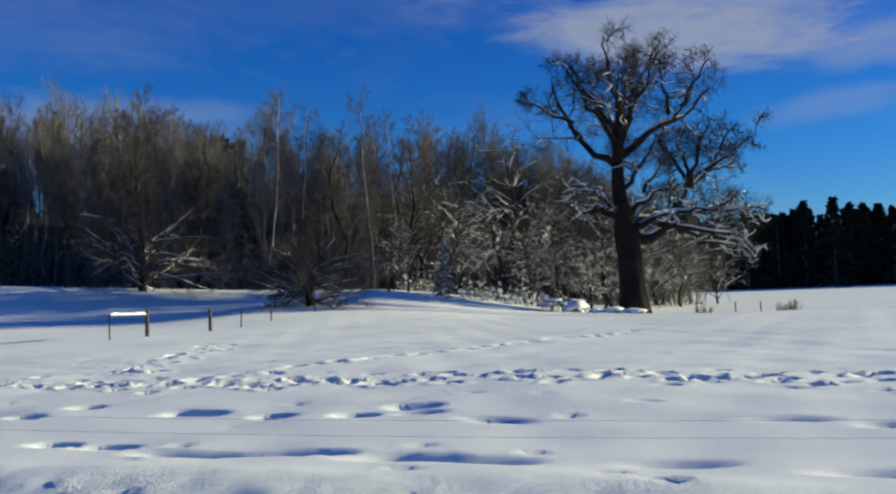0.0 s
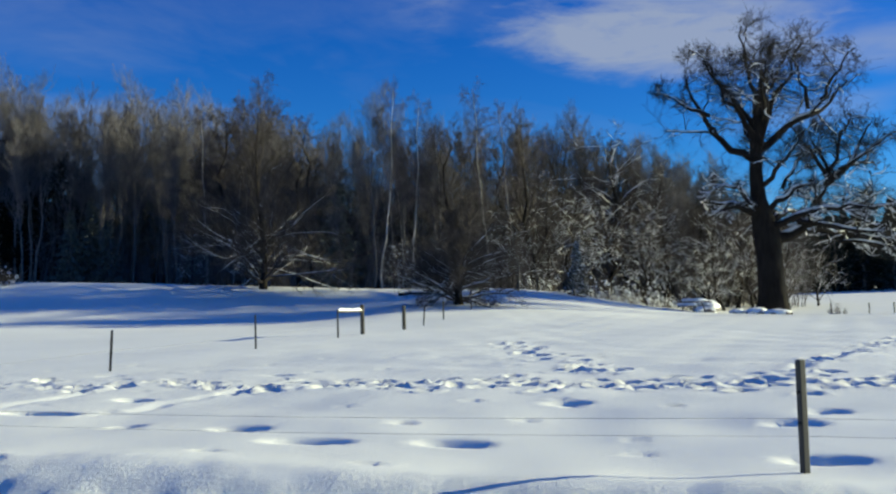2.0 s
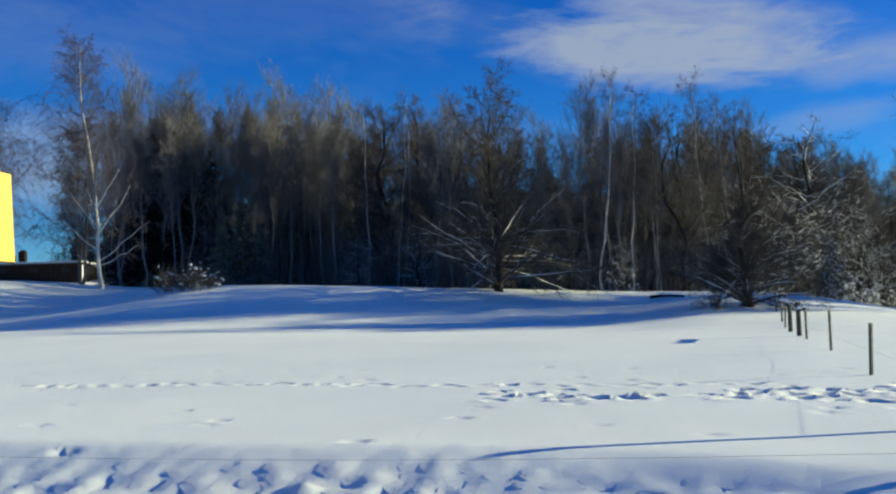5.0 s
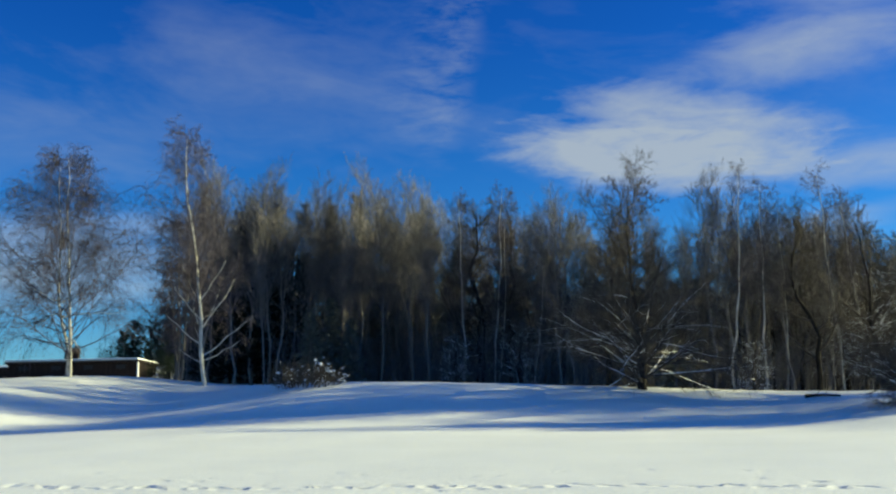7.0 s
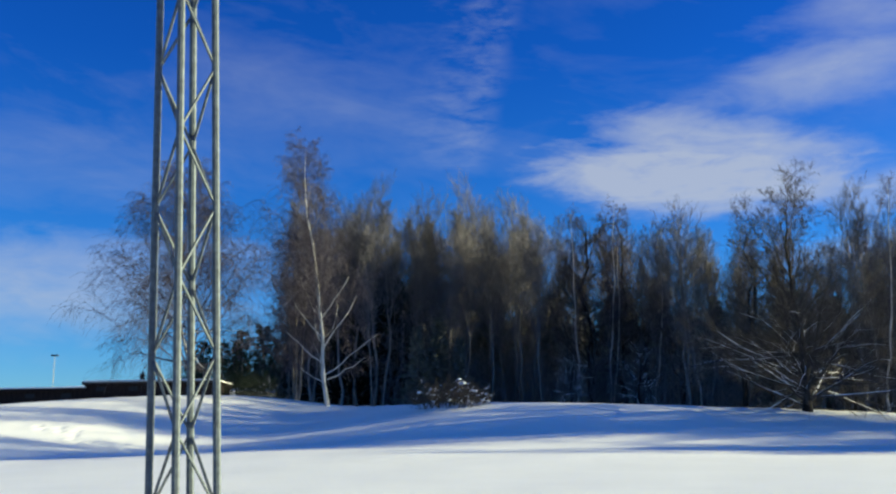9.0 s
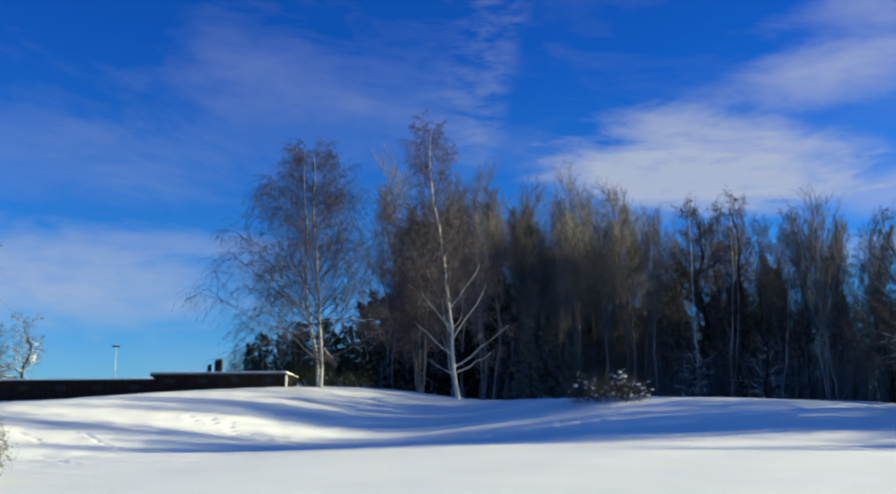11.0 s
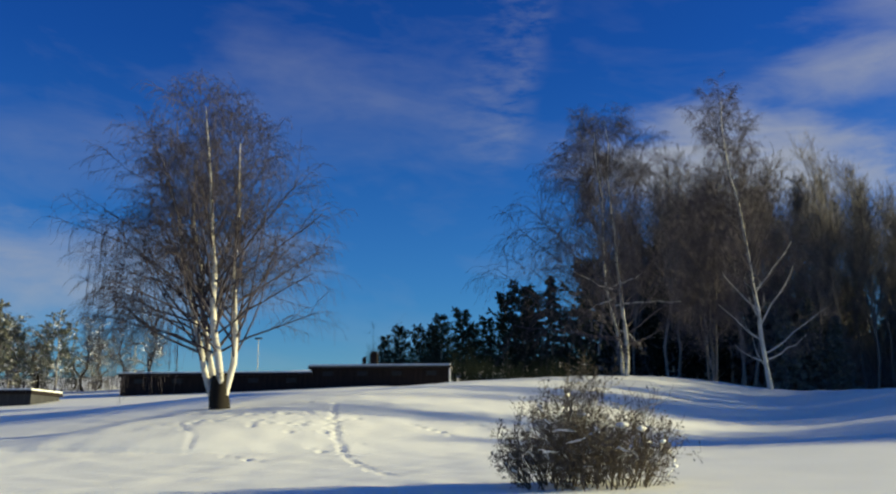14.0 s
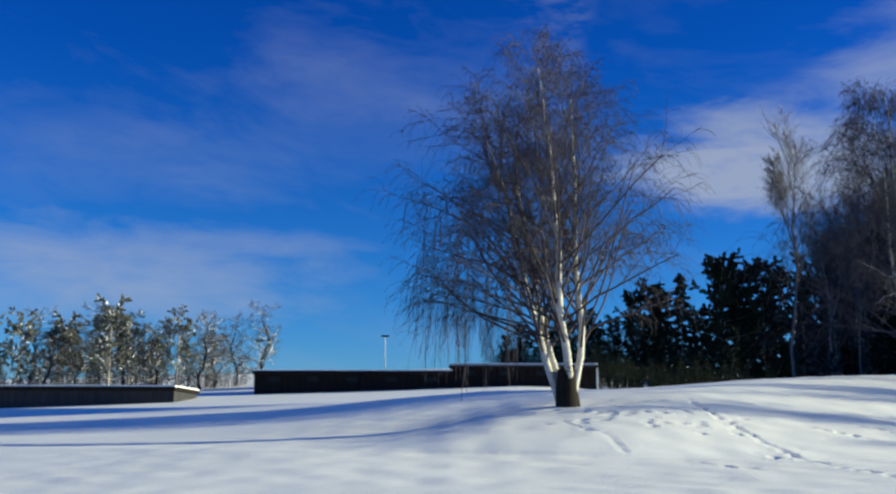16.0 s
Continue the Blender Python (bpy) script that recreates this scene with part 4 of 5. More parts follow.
birch(43, 20.0, 0.145, "slender pale birch with long low limbs by the wood", spot(-52.6, 90.4), ((-2.0, 0.6),), 0.25, 0.5, 1.5, "", 0.3, 12, 4, twig=0.011, bark=BARK_WHITE, pale=True,
      reach=((2.3, -8, 3.9, 34, -0.08), (1.7, 172, 2.0, 22, -0.1), (3.0, 185, 2.9, 40, -0.06), (1.9, 10, 3.0, 24, -0.12), (5.1, 170, 2.3, 48, -0.1), (4.3, 5, 2.6, 56, -0.05), (6.4, -25, 2.6, 50, 0.0)))
birch(44, 14.0, 0.11, "dark many-stemmed birch beside the pale one", spot(-55.6, 94.0), ((0.8, 0.3), (-0.9, 0.2), (0.0, -0.6)), 0.27, 0.5, 0.9, "", 0.16, 10, twig=0.012, bark=BARK_GREY)

# the wood: a few kinds of tree, each repeated
wood_rng = np.random.default_rng(77)
TALL = "tall bare aspen with upright brown twigs in the wood"
OAKY = "bare dark oak with crooked branches in the wood"
kinds = [tall_tree(100 + i, 17.0, 0.10 + 0.015 * (i % 3), 0.34 + 0.05 * (i % 3), TALL, spread_=0.17 + 0.03 * (i % 3), ang=29 + 4 * (i % 3), fork=(0, 1, 0, 2, 0, 1)[i]) for i in range(6)]
oaks = [round_tree(120 + i, 14.5, 0.22, OAKY, 0.0, low=0.2, wide=0.36, fine=6, ang=46, rise=0.1) for i in range(3)]
snowy = [round_tree(130 + i, 9.0, 0.14, "snow-covered young tree at the edge of the wood", 0.95, low=0.08, wide=0.5, fine=4) for i in range(2)]
thin_birch = [birch(140 + i, 17.0, 0.07, "slim white-stemmed birch in the wood", Matrix(), ((2.4 * (i - 0.5), 0.3),), 0.17, 0.45, 0.9, "woodland trees", 0.4, 5, bark=BARK_SLIM_SHADED) for i in range(2)]
spruces = [conifer(150 + i, 13.0, "dark green spruce standing deep in the wood", snow=0.0) for i in range(2)]
used = set()


def plant(template, x, y, scale, turn=None):
    turn = wood_rng.uniform(0, 360) if turn is None else turn
    m = spot(x, y, turn, scale, 0.05)
    if template.name in used:
        return copy_thing(template, m)
    used.add(template.name)
    template.matrix_basis = m
    return template


def crest(x):
    """How tall the wood stands along its length."""
    return float(np.interp(x, [-60, -55, -50, -46, -41, -36, -32, -28, -23, -19, -16, -13, -10, -5, 1, 8, 13, 17, 21, 30], [0.95, 1.02, 1.1, 1.16, 1.15, 1.14, 1.1, 1.06, 0.97, 0.82, 0.77, 0.92, 0.86, 0.88, 0.9, 0.98, 0.96, 0.9, 0.82, 0.5]))


def edge_y(x):
    """The wood's front edge."""
    return float(np.interp(x, [-60, -48, -38, -29, -23, -17, -8, -2, 5, 12, 25, 35], [104, 106, 106, 103, 92, 85.5, 84, 87, 96, 99, 100, 104]))


for row, (depth, gap) in enumerate(((1.5, 2.4), (5.0, 2.5), (9.0, 2.5), (13.5, 2.5), (18.0, 2.5))):
    x = -56.0 + row * 0.9
    while x < 27:
        xx, yy = x + wood_rng.normal(0, 0.6), edge_y(x) + depth + wood_rng.normal(0, 1.0)
        pick = wood_rng.random()
        x += gap * wood_rng.uniform(0.65, 1.35)
        if -1.5 < xx < 16 and yy < 99:
            continue
        grow = crest(xx) * (0.97 + 0.03 * row) * wood_rng.uniform(0.83, 1.02)
        if pick < (0.62 if xx > -8 else 0.35 if xx > -34 else 0.0):
            plant(oaks[wood_rng.integers(3)], xx, yy, grow * 1.1)
        elif pick > 0.88 and -34 < xx < 6:
            plant(thin_birch[wood_rng.integers(2)], xx, yy, grow * 1.02)
        else:
            plant(kinds[wood_rng.integers(6)], xx, yy, grow)
for x, y, k in ((2.0, 86, 0.9), (5.5, 90, 1.05), (11.0, 91, 0.85), (-3.0, 86, 0.7), (19.5, 94, 0.95), (24.0, 98, 0.9), (15.5, 93, 0.8), (29.0, 103, 0.8), (-3.5, 90, 0.9), (8.5, 88, 0.8), (13.5, 88, 0.75), (-12.5, 82.5, 0.45), (-27.5, 101, 0.75), (-33, 102.5, 0.62)):
    plant(snowy[wood_rng.integers(2)], x, y, k)
# birches with leaning white stems at the edge
for q, x, y, k, turn in ((0, -13.6, 83.5, 0.98, 180), (1, -11.2, 84.0, 0.86, 30), (1, -5.0, 85.5, 0.92, 200), (0, -2.6, 86.5, 0.93, 20), (0, -9.0, 86.0, 0.84, 100)):
    plant(thin_birch[q], x, y, k, turn)
# single crowns that stand out over the edge
plant(oaks[0], -27.2, 107.0, 1.36, 20)
plant(oaks[2], -30.5, 108.5, 1.2, 80)
plant(kinds[3], -24.6, 95.0, 0.95, 60)
plant(kinds[1], -14.4, 86.0, 0.88, 200)
plant(kinds[3], -12.6, 87.0, 0.88, 20)
for i, (x, y, k) in enumerate(((-58.5, 110, 0.98), (-56.0, 107, 1.0), (-54.0, 111, 1.08), (-59.5, 114, 0.95), (-52.0, 108, 1.1), (-56.5, 117, 1.04), (-53.0, 118, 1.12), (-50.5, 107, 1.12))):
    plant(kinds[i % 6], x, y, k)
for i, x in enumerate(np.arange(-1.0, 20.0, 1.7)):
    plant(oaks[i % 3] if i % 4 else kinds[i % 6], x, 104 + 3 * (i % 3), 1.1 - 0.015 * max(0.0, x - 8))
# dark conifers deep in it
for x in np.concatenate([np.arange(-44, -22, 0.62), np.arange(-22, 0, 1.3), np.arange(0, 27, 1.2)]):
    plant(spruces[wood_rng.integers(2)], x + wood_rng.normal(0, 0.8), edge_y(x) + 16 + wood_rng.uniform(-5, 12), wood_rng.uniform(0.8, 1.2) * (0.86 if x < -22 else 0.72 if x < 14 else 0.6))
for x, y, k in ((-17.6, 88.5, 0.74), (-18.8, 90.0, 0.66), (-46.5, 107.5, 0.62), (-42.5, 107, 0.55), (-44.5, 108, 0.7)):
    plant(spruces[0], x, y, k)


def undergrowth(seed, n, x0, x1, label, front=None, deep=22.0, grow=1.0, mat=None, start=-1.0):
    rng = np.random.default_rng(seed)
    x = rng.uniform(x0, x1, n)
    y = (np.array([edge_y(a) for a in x]) if front is None else np.full(n, front)) + rng.uniform(start, deep, n)
    z = land(x, y)
    h = np.minimum((rng.gamma(4.0, 1.1, n) + 0.8) * grow, 9.0)
    foot = np.stack([x, y, z - 0.1], 1)
    tip = foot + np.stack([rng.normal(0, 0.25, n) * h * 0.5, rng.normal(0, 0.2, n) * h * 0.5, h], 1)
    A = stem(rng, foot, tip, 0.03, 0.012, 5, 0.03)
    B = spawn(rng, A, 10, (0.1, 1), 45, 14, 0.34, 0.4, 3, 0.5, up=0.05, wig=0.2, least=0.014)
    C = spawn(rng, B, 4, (0.1, 1), 45, 14, 0.6, 0.2, 2, 0.7, wig=0.2, least=0.013)
    v, f = joined([tubes(*A, 4), tubes(*B, 3), tubes(*C, 3)])
    tagged(new("undergrowth", mesh_from("undergrowth", v, f, mat or TWIG_BROWN, True)), label, "undergrowth", kind="stuff")


undergrowth(161, 1150, -50, 28, "tangle of bare saplings under the woodland trees", start=0.0, grow=1.0)
undergrowth(164, 900, -50, 27, "dense dark thicket deep in the wood", None, 26.0, 1.7, BARK_BROWN, 6.0)
undergrowth(162, 120, -60, -50, "thicket of bare saplings behind the snowy mound", 112, 10.0, 0.75)
# added filler, shade in its colour, hides bright snow between the far pines
undergrowth(165, 520, -90, -36, "filler twigs coloured shade-dark, added at the foot of the far pines", 179, 12.0, 0.75, NEEDLES_SHADED)
# more dark filler, standing in for the low dark wall beside the building
undergrowth(166, 420, -75.6, -54, "filler twigs coloured shade-dark, in place of a low wall beside the long building", 158, 10.0, 0.42, NEEDLES_SHADED)
undergrowth(163, 450, -200, -128, "bare scrub beyond the low buildings", 176, 18.0, 0.62)

# shrubs
shrub(171, 4.3, 2.55, "rounded leafless thorn bush with snow clumps on the meadow", spot(-68.75, 48.6), 140, 0.08, clumps=40, fine=8, leafy=1)
shrub(172, 5.6, 2.0, "low shrub weighed down with snow at the wood's edge", spot(-43.6, 79.8), 110, 0.12, clumps=36, fine=9)
for i, (x, y, w, h, k) in enumerate(((3.5, 80, 4.0, 2.0, 30), (7.2, 82, 4.5, 1.7, 40), (-1.5, 82, 3.5, 1.6, 24), (10.5, 84, 4.0, 1.6, 34), (-12, 86, 4.0, 1.3, 24))):
    shrub(180 + i, w, h, "snow-laden low bush at the foot of the wood", spot(x, y), 46, 0.45, clumps=k, fine=3)
conifer(195, 4.0, "small dark spruce with snow on its boughs", spot(0.8, 76.5), snow=0.7, group="")
for i, (x, y) in enumerate(((21.5, 80.5), (28.5, 82.0), (30.0, 84.0))):
    shrub(200 + i, 1.6, 0.9, "small dry bush in the far meadow", spot(x, y), 26, 0.2, fine=3)

# far woods
far_rng = np.random.default_rng(5)
far_spruce = conifer(210, 15.0, "dark spruce in the distant forest edge, shade in its needle colour", group="distant spruce forest", needle_mat=NEEDLES_SHADED)
far_used = False
for row in range(4):
    for a in np.arange(0, 26, 0.75):
        x = 26 + a * 4.0 + far_rng.normal(0, 1.2)
        y = 172 - a * 0.6 + row * 6 + far_rng.normal(0, 2)
        m = spot(x, y, far_rng.uniform(0, 360), far_rng.uniform(0.85, 1.1))
        if far_used:
            copy_thing(far_spruce, m)
        else:
            far_spruce.matrix_basis, far_used = m, True

# these trees carry their shaded side in the needle colour
pine = conifer(220, 12.0, "bushy pine behind the snowy mound, backlit shade in its needle colour", kind="pine", needle_mat=NEEDLES_SHADED, solid=True)
pine_b = conifer(222, 12.0, "uneven pine behind the snowy mound, backlit shade in its needle colour", kind="pine", needle_mat=NEEDLES_SHADED, solid=True)
spruce_b = conifer(221, 12.0, "pointed spruce behind the snowy mound, backlit shade in its needle colour", needle_mat=NEEDLES_SHADED, solid=True)
MOUND_TREES = ((-58.5, 116, 1.0, spruce_b), (-56, 114, 1.1, pine), (-54, 118, 1.0, spruce_b), (-52, 112, 0.9, spruce_b), (-50, 115, 1.0, pine), (-48, 113, 0.95, spruce_b), (-57, 119, 1.1, pine_b),
               (-52.5, 110, 1.1, pine), (-55, 111, 0.85, pine_b), (-54.2, 125, 0.98, spruce_b), (-51.5, 128, 1.08, spruce_b), (-50.7, 122, 0.94, spruce_b),
               (-87.5, 187, 0.5, pine), (-85, 185, 0.6, pine_b), (-82.2, 186, 0.6, pine), (-80, 188, 0.56, pine_b), (-78.3, 184, 0.72, pine), (-75.1, 185, 0.77, pine_b), (-73, 188, 0.6, pine), (-71, 186, 0.68, pine_b),
               (-67.8, 185, 1.02, pine_b), (-65.4, 184, 1.14, pine), (-63.4, 187, 1.06, pine_b), (-60.6, 185, 1.47, spruce_b), (-57.6, 186, 0.95, pine), (-54.4, 184, 1.6, pine_b), (-51.5, 188, 1.5, pine), (-48, 185, 1.6, pine),
               (-45, 187, 1.5, pine_b), (-42.3, 185, 1.56, spruce_b), (-39.5, 188, 1.6, pine), (-36.9, 184, 1.75, pine_b))
for x, y, k, src in MOUND_TREES:
    m = spot(x, y, far_rng.uniform(0, 360), k)
    if src.name in used:
        copy_thing(src, m)
    else:
        used.add(src.name)
        src.matrix_basis = m
plant(kinds[1], -59.3, 125.0, 1.37, 40)
# out of view: pines added to throw streaked shade over the bank
shade_pine = conifer(240, 29.0, "unseen tall high-crowned pine added to shade the bank", kind="pine", group="pines at the end of the meadow", bare=0.72)
for i in range(6):
    m = spot(72 + 3.4 * (i % 4) + far_rng.normal(0, 1.0), 73.8 + i * 2.3 + far_rng.normal(0, 0.5), far_rng.uniform(0, 360), far_rng.uniform(0.92, 1.06))
    if i:
        copy_thing(shade_pine, m)
    else:
        shade_pine.matrix_basis = m
far_oak = round_tree(230, 9.5, 0.2, "snow-dusted bare tree beyond the low buildings", 0.6, wide=0.42, fine=5, group="trees beyond the buildings")
far_pine = conifer(231, 10.0, "snow-dusted pine beyond the low buildings", kind="pine", snow=0.55, group="trees beyond the buildings")
for i in range(52):
    x = -130 - i * 1.38 + far_rng.normal(0, 1.4)
    y = 180 + far_rng.uniform(-10, 16) - i * 0.3
    src = far_pine if i > 4 and far_rng.random() < 0.45 else far_oak
    m = spot(x, y, far_rng.uniform(0, 360), far_rng.uniform(0.72, 1.22))
    if src.name in used:
        copy_thing(src, m)
    else:
        used.add(src.name)
        src.matrix_basis = m

# ---- buildings on the rise ----
def low_building(x0, x1, y0, deep, base, steps, wall_mat, label, windows=True):
    t = thing("long_low_building", Matrix.Translation(((x0 + x1) / 2, y0, base)), label, "building")
    mid = (x0 + x1) / 2
    for a, b, top in steps:
        bm = bmesh.new()
        box(bm, (b - a, deep, top + 1.2), ((a + b) / 2 - mid, deep / 2, top / 2 - 0.6))
        part("wall", bm, wall_mat, t, "dark boarded wall")
        bm = bmesh.new()
        box(bm, (b - a + 0.5, deep + 0.9, 0.42), ((a + b) / 2 - mid, deep / 2, top - 0.05), bevel=0.03)
        roof = part("roof", bm, WALL_DARK, t)
        bm = bmesh.new()
        box(bm, (b - a + 0.4, deep + 0.7, 0.18), ((a + b) / 2 - mid, deep / 2, top + 0.25), bevel=0.06)
        part("snow_cover", bm, SNOW, roof, "snow on the flat roof")
        if windows:
            n = max(1, int((b - a) / 4.2))
            for q in range(n):
                wx = a + (q + 0.5) * (b - a) / n - mid
                bm = bmesh.new()
                box(bm, (1.5, 0.08, 0.75), (wx, -0.03, top - 0.85), bevel=0.02)
                win = part("window", bm, WALL_DARK, t)
                bm = bmesh.new()
                box(bm, (1.3, 0.03, 0.58), (wx, -0.075, top - 0.85))
                part("pane", bm, GLASS_DARK, win)
    return t


house = low_building(-119, -76, 154.5, 10, 7.6, ((-119, -94, 2.95), (-94, -76, 3.75)), WALL_DARK, "long dark low building with a stepped flat roof", True)
bm = bmesh.new()
box(bm, (0.22, 0.3, 3.7), (21.62, -0.02, 1.85), bevel=0.02)
part("corner_board", bm, TRIM_WHITE, house, "white corner board")
bm = bmesh.new()
box(bm, (18.4, 0.05, 0.16), (12.4, -0.5, 3.83))
part("eaves_board", bm, STEEL_DULL, house, "pale metal eaves edge")
for cx, cw, ch in ((11.2, 0.95, 2.1), (9.9, 0.5, 1.4)):
    bm = bmesh.new()
    box(bm, (cw, cw, ch), (cx, 5, 3.9 + ch / 2), bevel=0.03)
    chim = part("chimney", bm, WALL_DARK, house, "dark sheet-metal chimney")
    bm = bmesh.new()
    box(bm, (cw * 0.8, cw * 0.8, 0.2), (cx + 0.1, 5, 4.0 + ch), bevel=0.03)
    part("cap", bm, SIGN_BACK, chim)
low_building(-156, -124.4, 140.5, 8, 6.0, ((-156, -124.4, 1.75),), WALL_GREY, "low grey outbuilding with snow on its roof", False)


def flood_light(x, y, h):
    t = thing("street_lamp", Matrix.Translation((x, y, on_land(x, y))), "thin lamp post with a flat lamp head by the buildings", "lamp post")
    bm = bmesh.new()
    rod(bm, (0, 0, -0.3), (0, 0, h), 0.06, 0.045)
    part("pole", bm, STEEL_DULL, t)
    bm = bmesh.new()
    box(bm, (1.1, 0.5, 0.22), (0, 0, h + 0.1), bevel=0.05)
    part("lamp_head", bm, SIGN_BACK, t)


flood_light(-104.5, 170, 6.8)
flood_light(-122.0, 168, 6.8)

# ---- the road's edge ----
def lattice_mast(x, y):
    t = thing("lattice_mast", Matrix.Translation((x, y, on_land(x, y, 0.05))) @ Matrix.Rotation(radians(-1.5), 4, "Y") @ Matrix.Rotation(radians(47.5), 4, "Z"), "tall slim galvanised lattice mast beside the road", "mast")
    a, h = 0.106, 9.5
    corners = [(a, a), (-a, a), (-a, -a), (a, -a)]
    for cx, cy in corners:
        bm = bmesh.new()
        rod(bm, (cx * 1.12, cy * 1.12, 0), (cx * 0.66, cy * 0.66, h), 0.019, 0.017, 8)
        part("leg", bm, STEEL, t)
    pitch = 0.36
    for q in range(4):
        (x0, y0), (x1, y1) = corners[q], corners[(q + 1) % 4]
        for k in range(int(h / pitch)):
            z = 0.1 + k * pitch
            lo, hi = 1.12 - 0.46 * z / h, 1.12 - 0.46 * (z + pitch) / h
            p, r = ((x0 * lo, y0 * lo, z), (x1 * hi, y1 * hi, z + pitch)) if (k + q) % 2 else ((x1 * lo, y1 * lo, z), (x0 * hi, y0 * hi, z + pitch))
            bm = bmesh.new()
            rod(bm, p, r, 0.0075, None, 6)
            part("brace", bm, STEEL, t)
    bm = bmesh.new()
    box(bm, (0.5, 0.5, 0.12), (0, 0, 0.0), bevel=0.02)
    part("base_plate", bm, STEEL_DULL, t)


lattice_mast(-44.66, 19.25)


def snow_stake(x, y, h, lean, red_from, label):
    base = on_land(x, y, 0.1)
    t = thing("snow_stake", Matrix.Translation((x, y, base)) @ Matrix.Rotation(HEAD * -1, 4, "Z") @ Matrix.Rotation(radians(lean), 4, "Y"), label, "snow stake")
    h -= base
    r = 0.0135
    bands = [(red_from[0], red_from[1], WHITE_PAINT), (red_from[1], h, RED_PAINT)]
    if red_from[2]:
        bands.append((0.0, red_from[0], RED_PAINT))
    else:
        bands += [(red_from[0] - 0.2, red_from[0], DARK_STAKE), (0.0, red_from[0] - 0.2, RED_PAINT)]
    for z0, z1, mat in bands:
        bm = bmesh.new()
        rod(bm, (0, 0, z0), (0, 0, z1 + 0.002), r, r * (0.96 if z1 < h else 0.9), 12)
        part("band", bm, mat, t)


snow_stake(-18.78, 10.57, 2.33, -5.5, (1.90, 2.16, True), "red and white snow stake leaning beside the road")
snow_stake(-81.52, 29.51, 2.10, -10.0, (2.03, 2.075, False), "red-topped snow stake leaning beside the road")


def text_mesh(body, size):
    c = bpy.data.curves.new("digits", "FONT")
    c.body, c.size, c.align_x, c.align_y, c.extrude, c.offset = body, size, "CENTER", "CENTER", 0.001, 0.004
    ob = bpy.data.objects.new("digits", c)
    me = bpy.data.meshes.new_from_object(ob)
    bpy.data.objects.remove(ob)
    return me


def disc(bm, r, y0, y1, sides=40):
    return rod(bm, (0, y0, 0), (0, y1, 0), r, None, sides)


def speed_sign(x, y):
    base = on_land(x, y, 0.1)
    t = thing("speed_limit_sign", Matrix.Translation((x, y, base)) @ Matrix.Rotation(radians(-HEAD * 180 / math.pi), 4, "Z") @ Matrix.Rotation(radians(-6.0), 4, "Y"),
              "round yellow and red speed limit signs on a galvanised post", "road sign")
    top = 2.86 - base
    bm = bmesh.new()
    rod(bm, (0, 0, 0), (0, 0, top - 0.05), 0.03, None, 16)
    part("post", bm, STEEL, t, "galvanised steel post")
    bm = bmesh.new()
    box(bm, (0.05, 0.16, 0.03), (0, 0, top - 0.85), bevel=0.005)
    rod(bm, (-0.045, 0, top - 0.85), (0.045, 0, top - 0.85), 0.02)
    part("clamp", bm, SIGN_BACK, t, "loose dark clamp")
    zc = top - 0.34
    for way in (1, -1):
        off = 0.11 * way
        m = Matrix.Translation((off, 0, zc)) @ Matrix.Rotation(radians(90.0 * way + 9.0), 4, "Z")
        bm = bmesh.new()
        disc(bm, 0.29, 0.004, 0.016)
        face = part("back_plate", bm, SIGN_BACK, t, "dark back of the sign")
        face.matrix_basis = m
        bm = bmesh.new()
        disc(bm, 0.288, -0.001, 0.0035)
        part("red_border", bm, SIGN_RED, face)
        bm = bmesh.new()
        disc(bm, 0.218, -0.005, -0.0015)
        part("yellow_field", bm, SIGN_YELLOW, face)
        for digit, dx in (("5", -0.09), ("0", 0.09)):
            me = text_mesh(digit, 0.325)
            me.transform(Matrix.Translation((dx, -0.0075, 0)) @ Matrix.Rotation(radians(90), 4, "X"))
            me.materials.clear()
            me.materials.append(SIGN_BLACK)
            mesh_part("digit", me, face, "black digit " + digit)
        for dz in (0.17, -0.17):
            bm = bmesh.new()
            box(bm, (0.11, 0.045, 0.04), (off * 0.5, 0, zc + dz), bevel=0.006)
            part("bracket", bm, SIGN_BACK, t)


speed_sign(-78.645, 29.29)


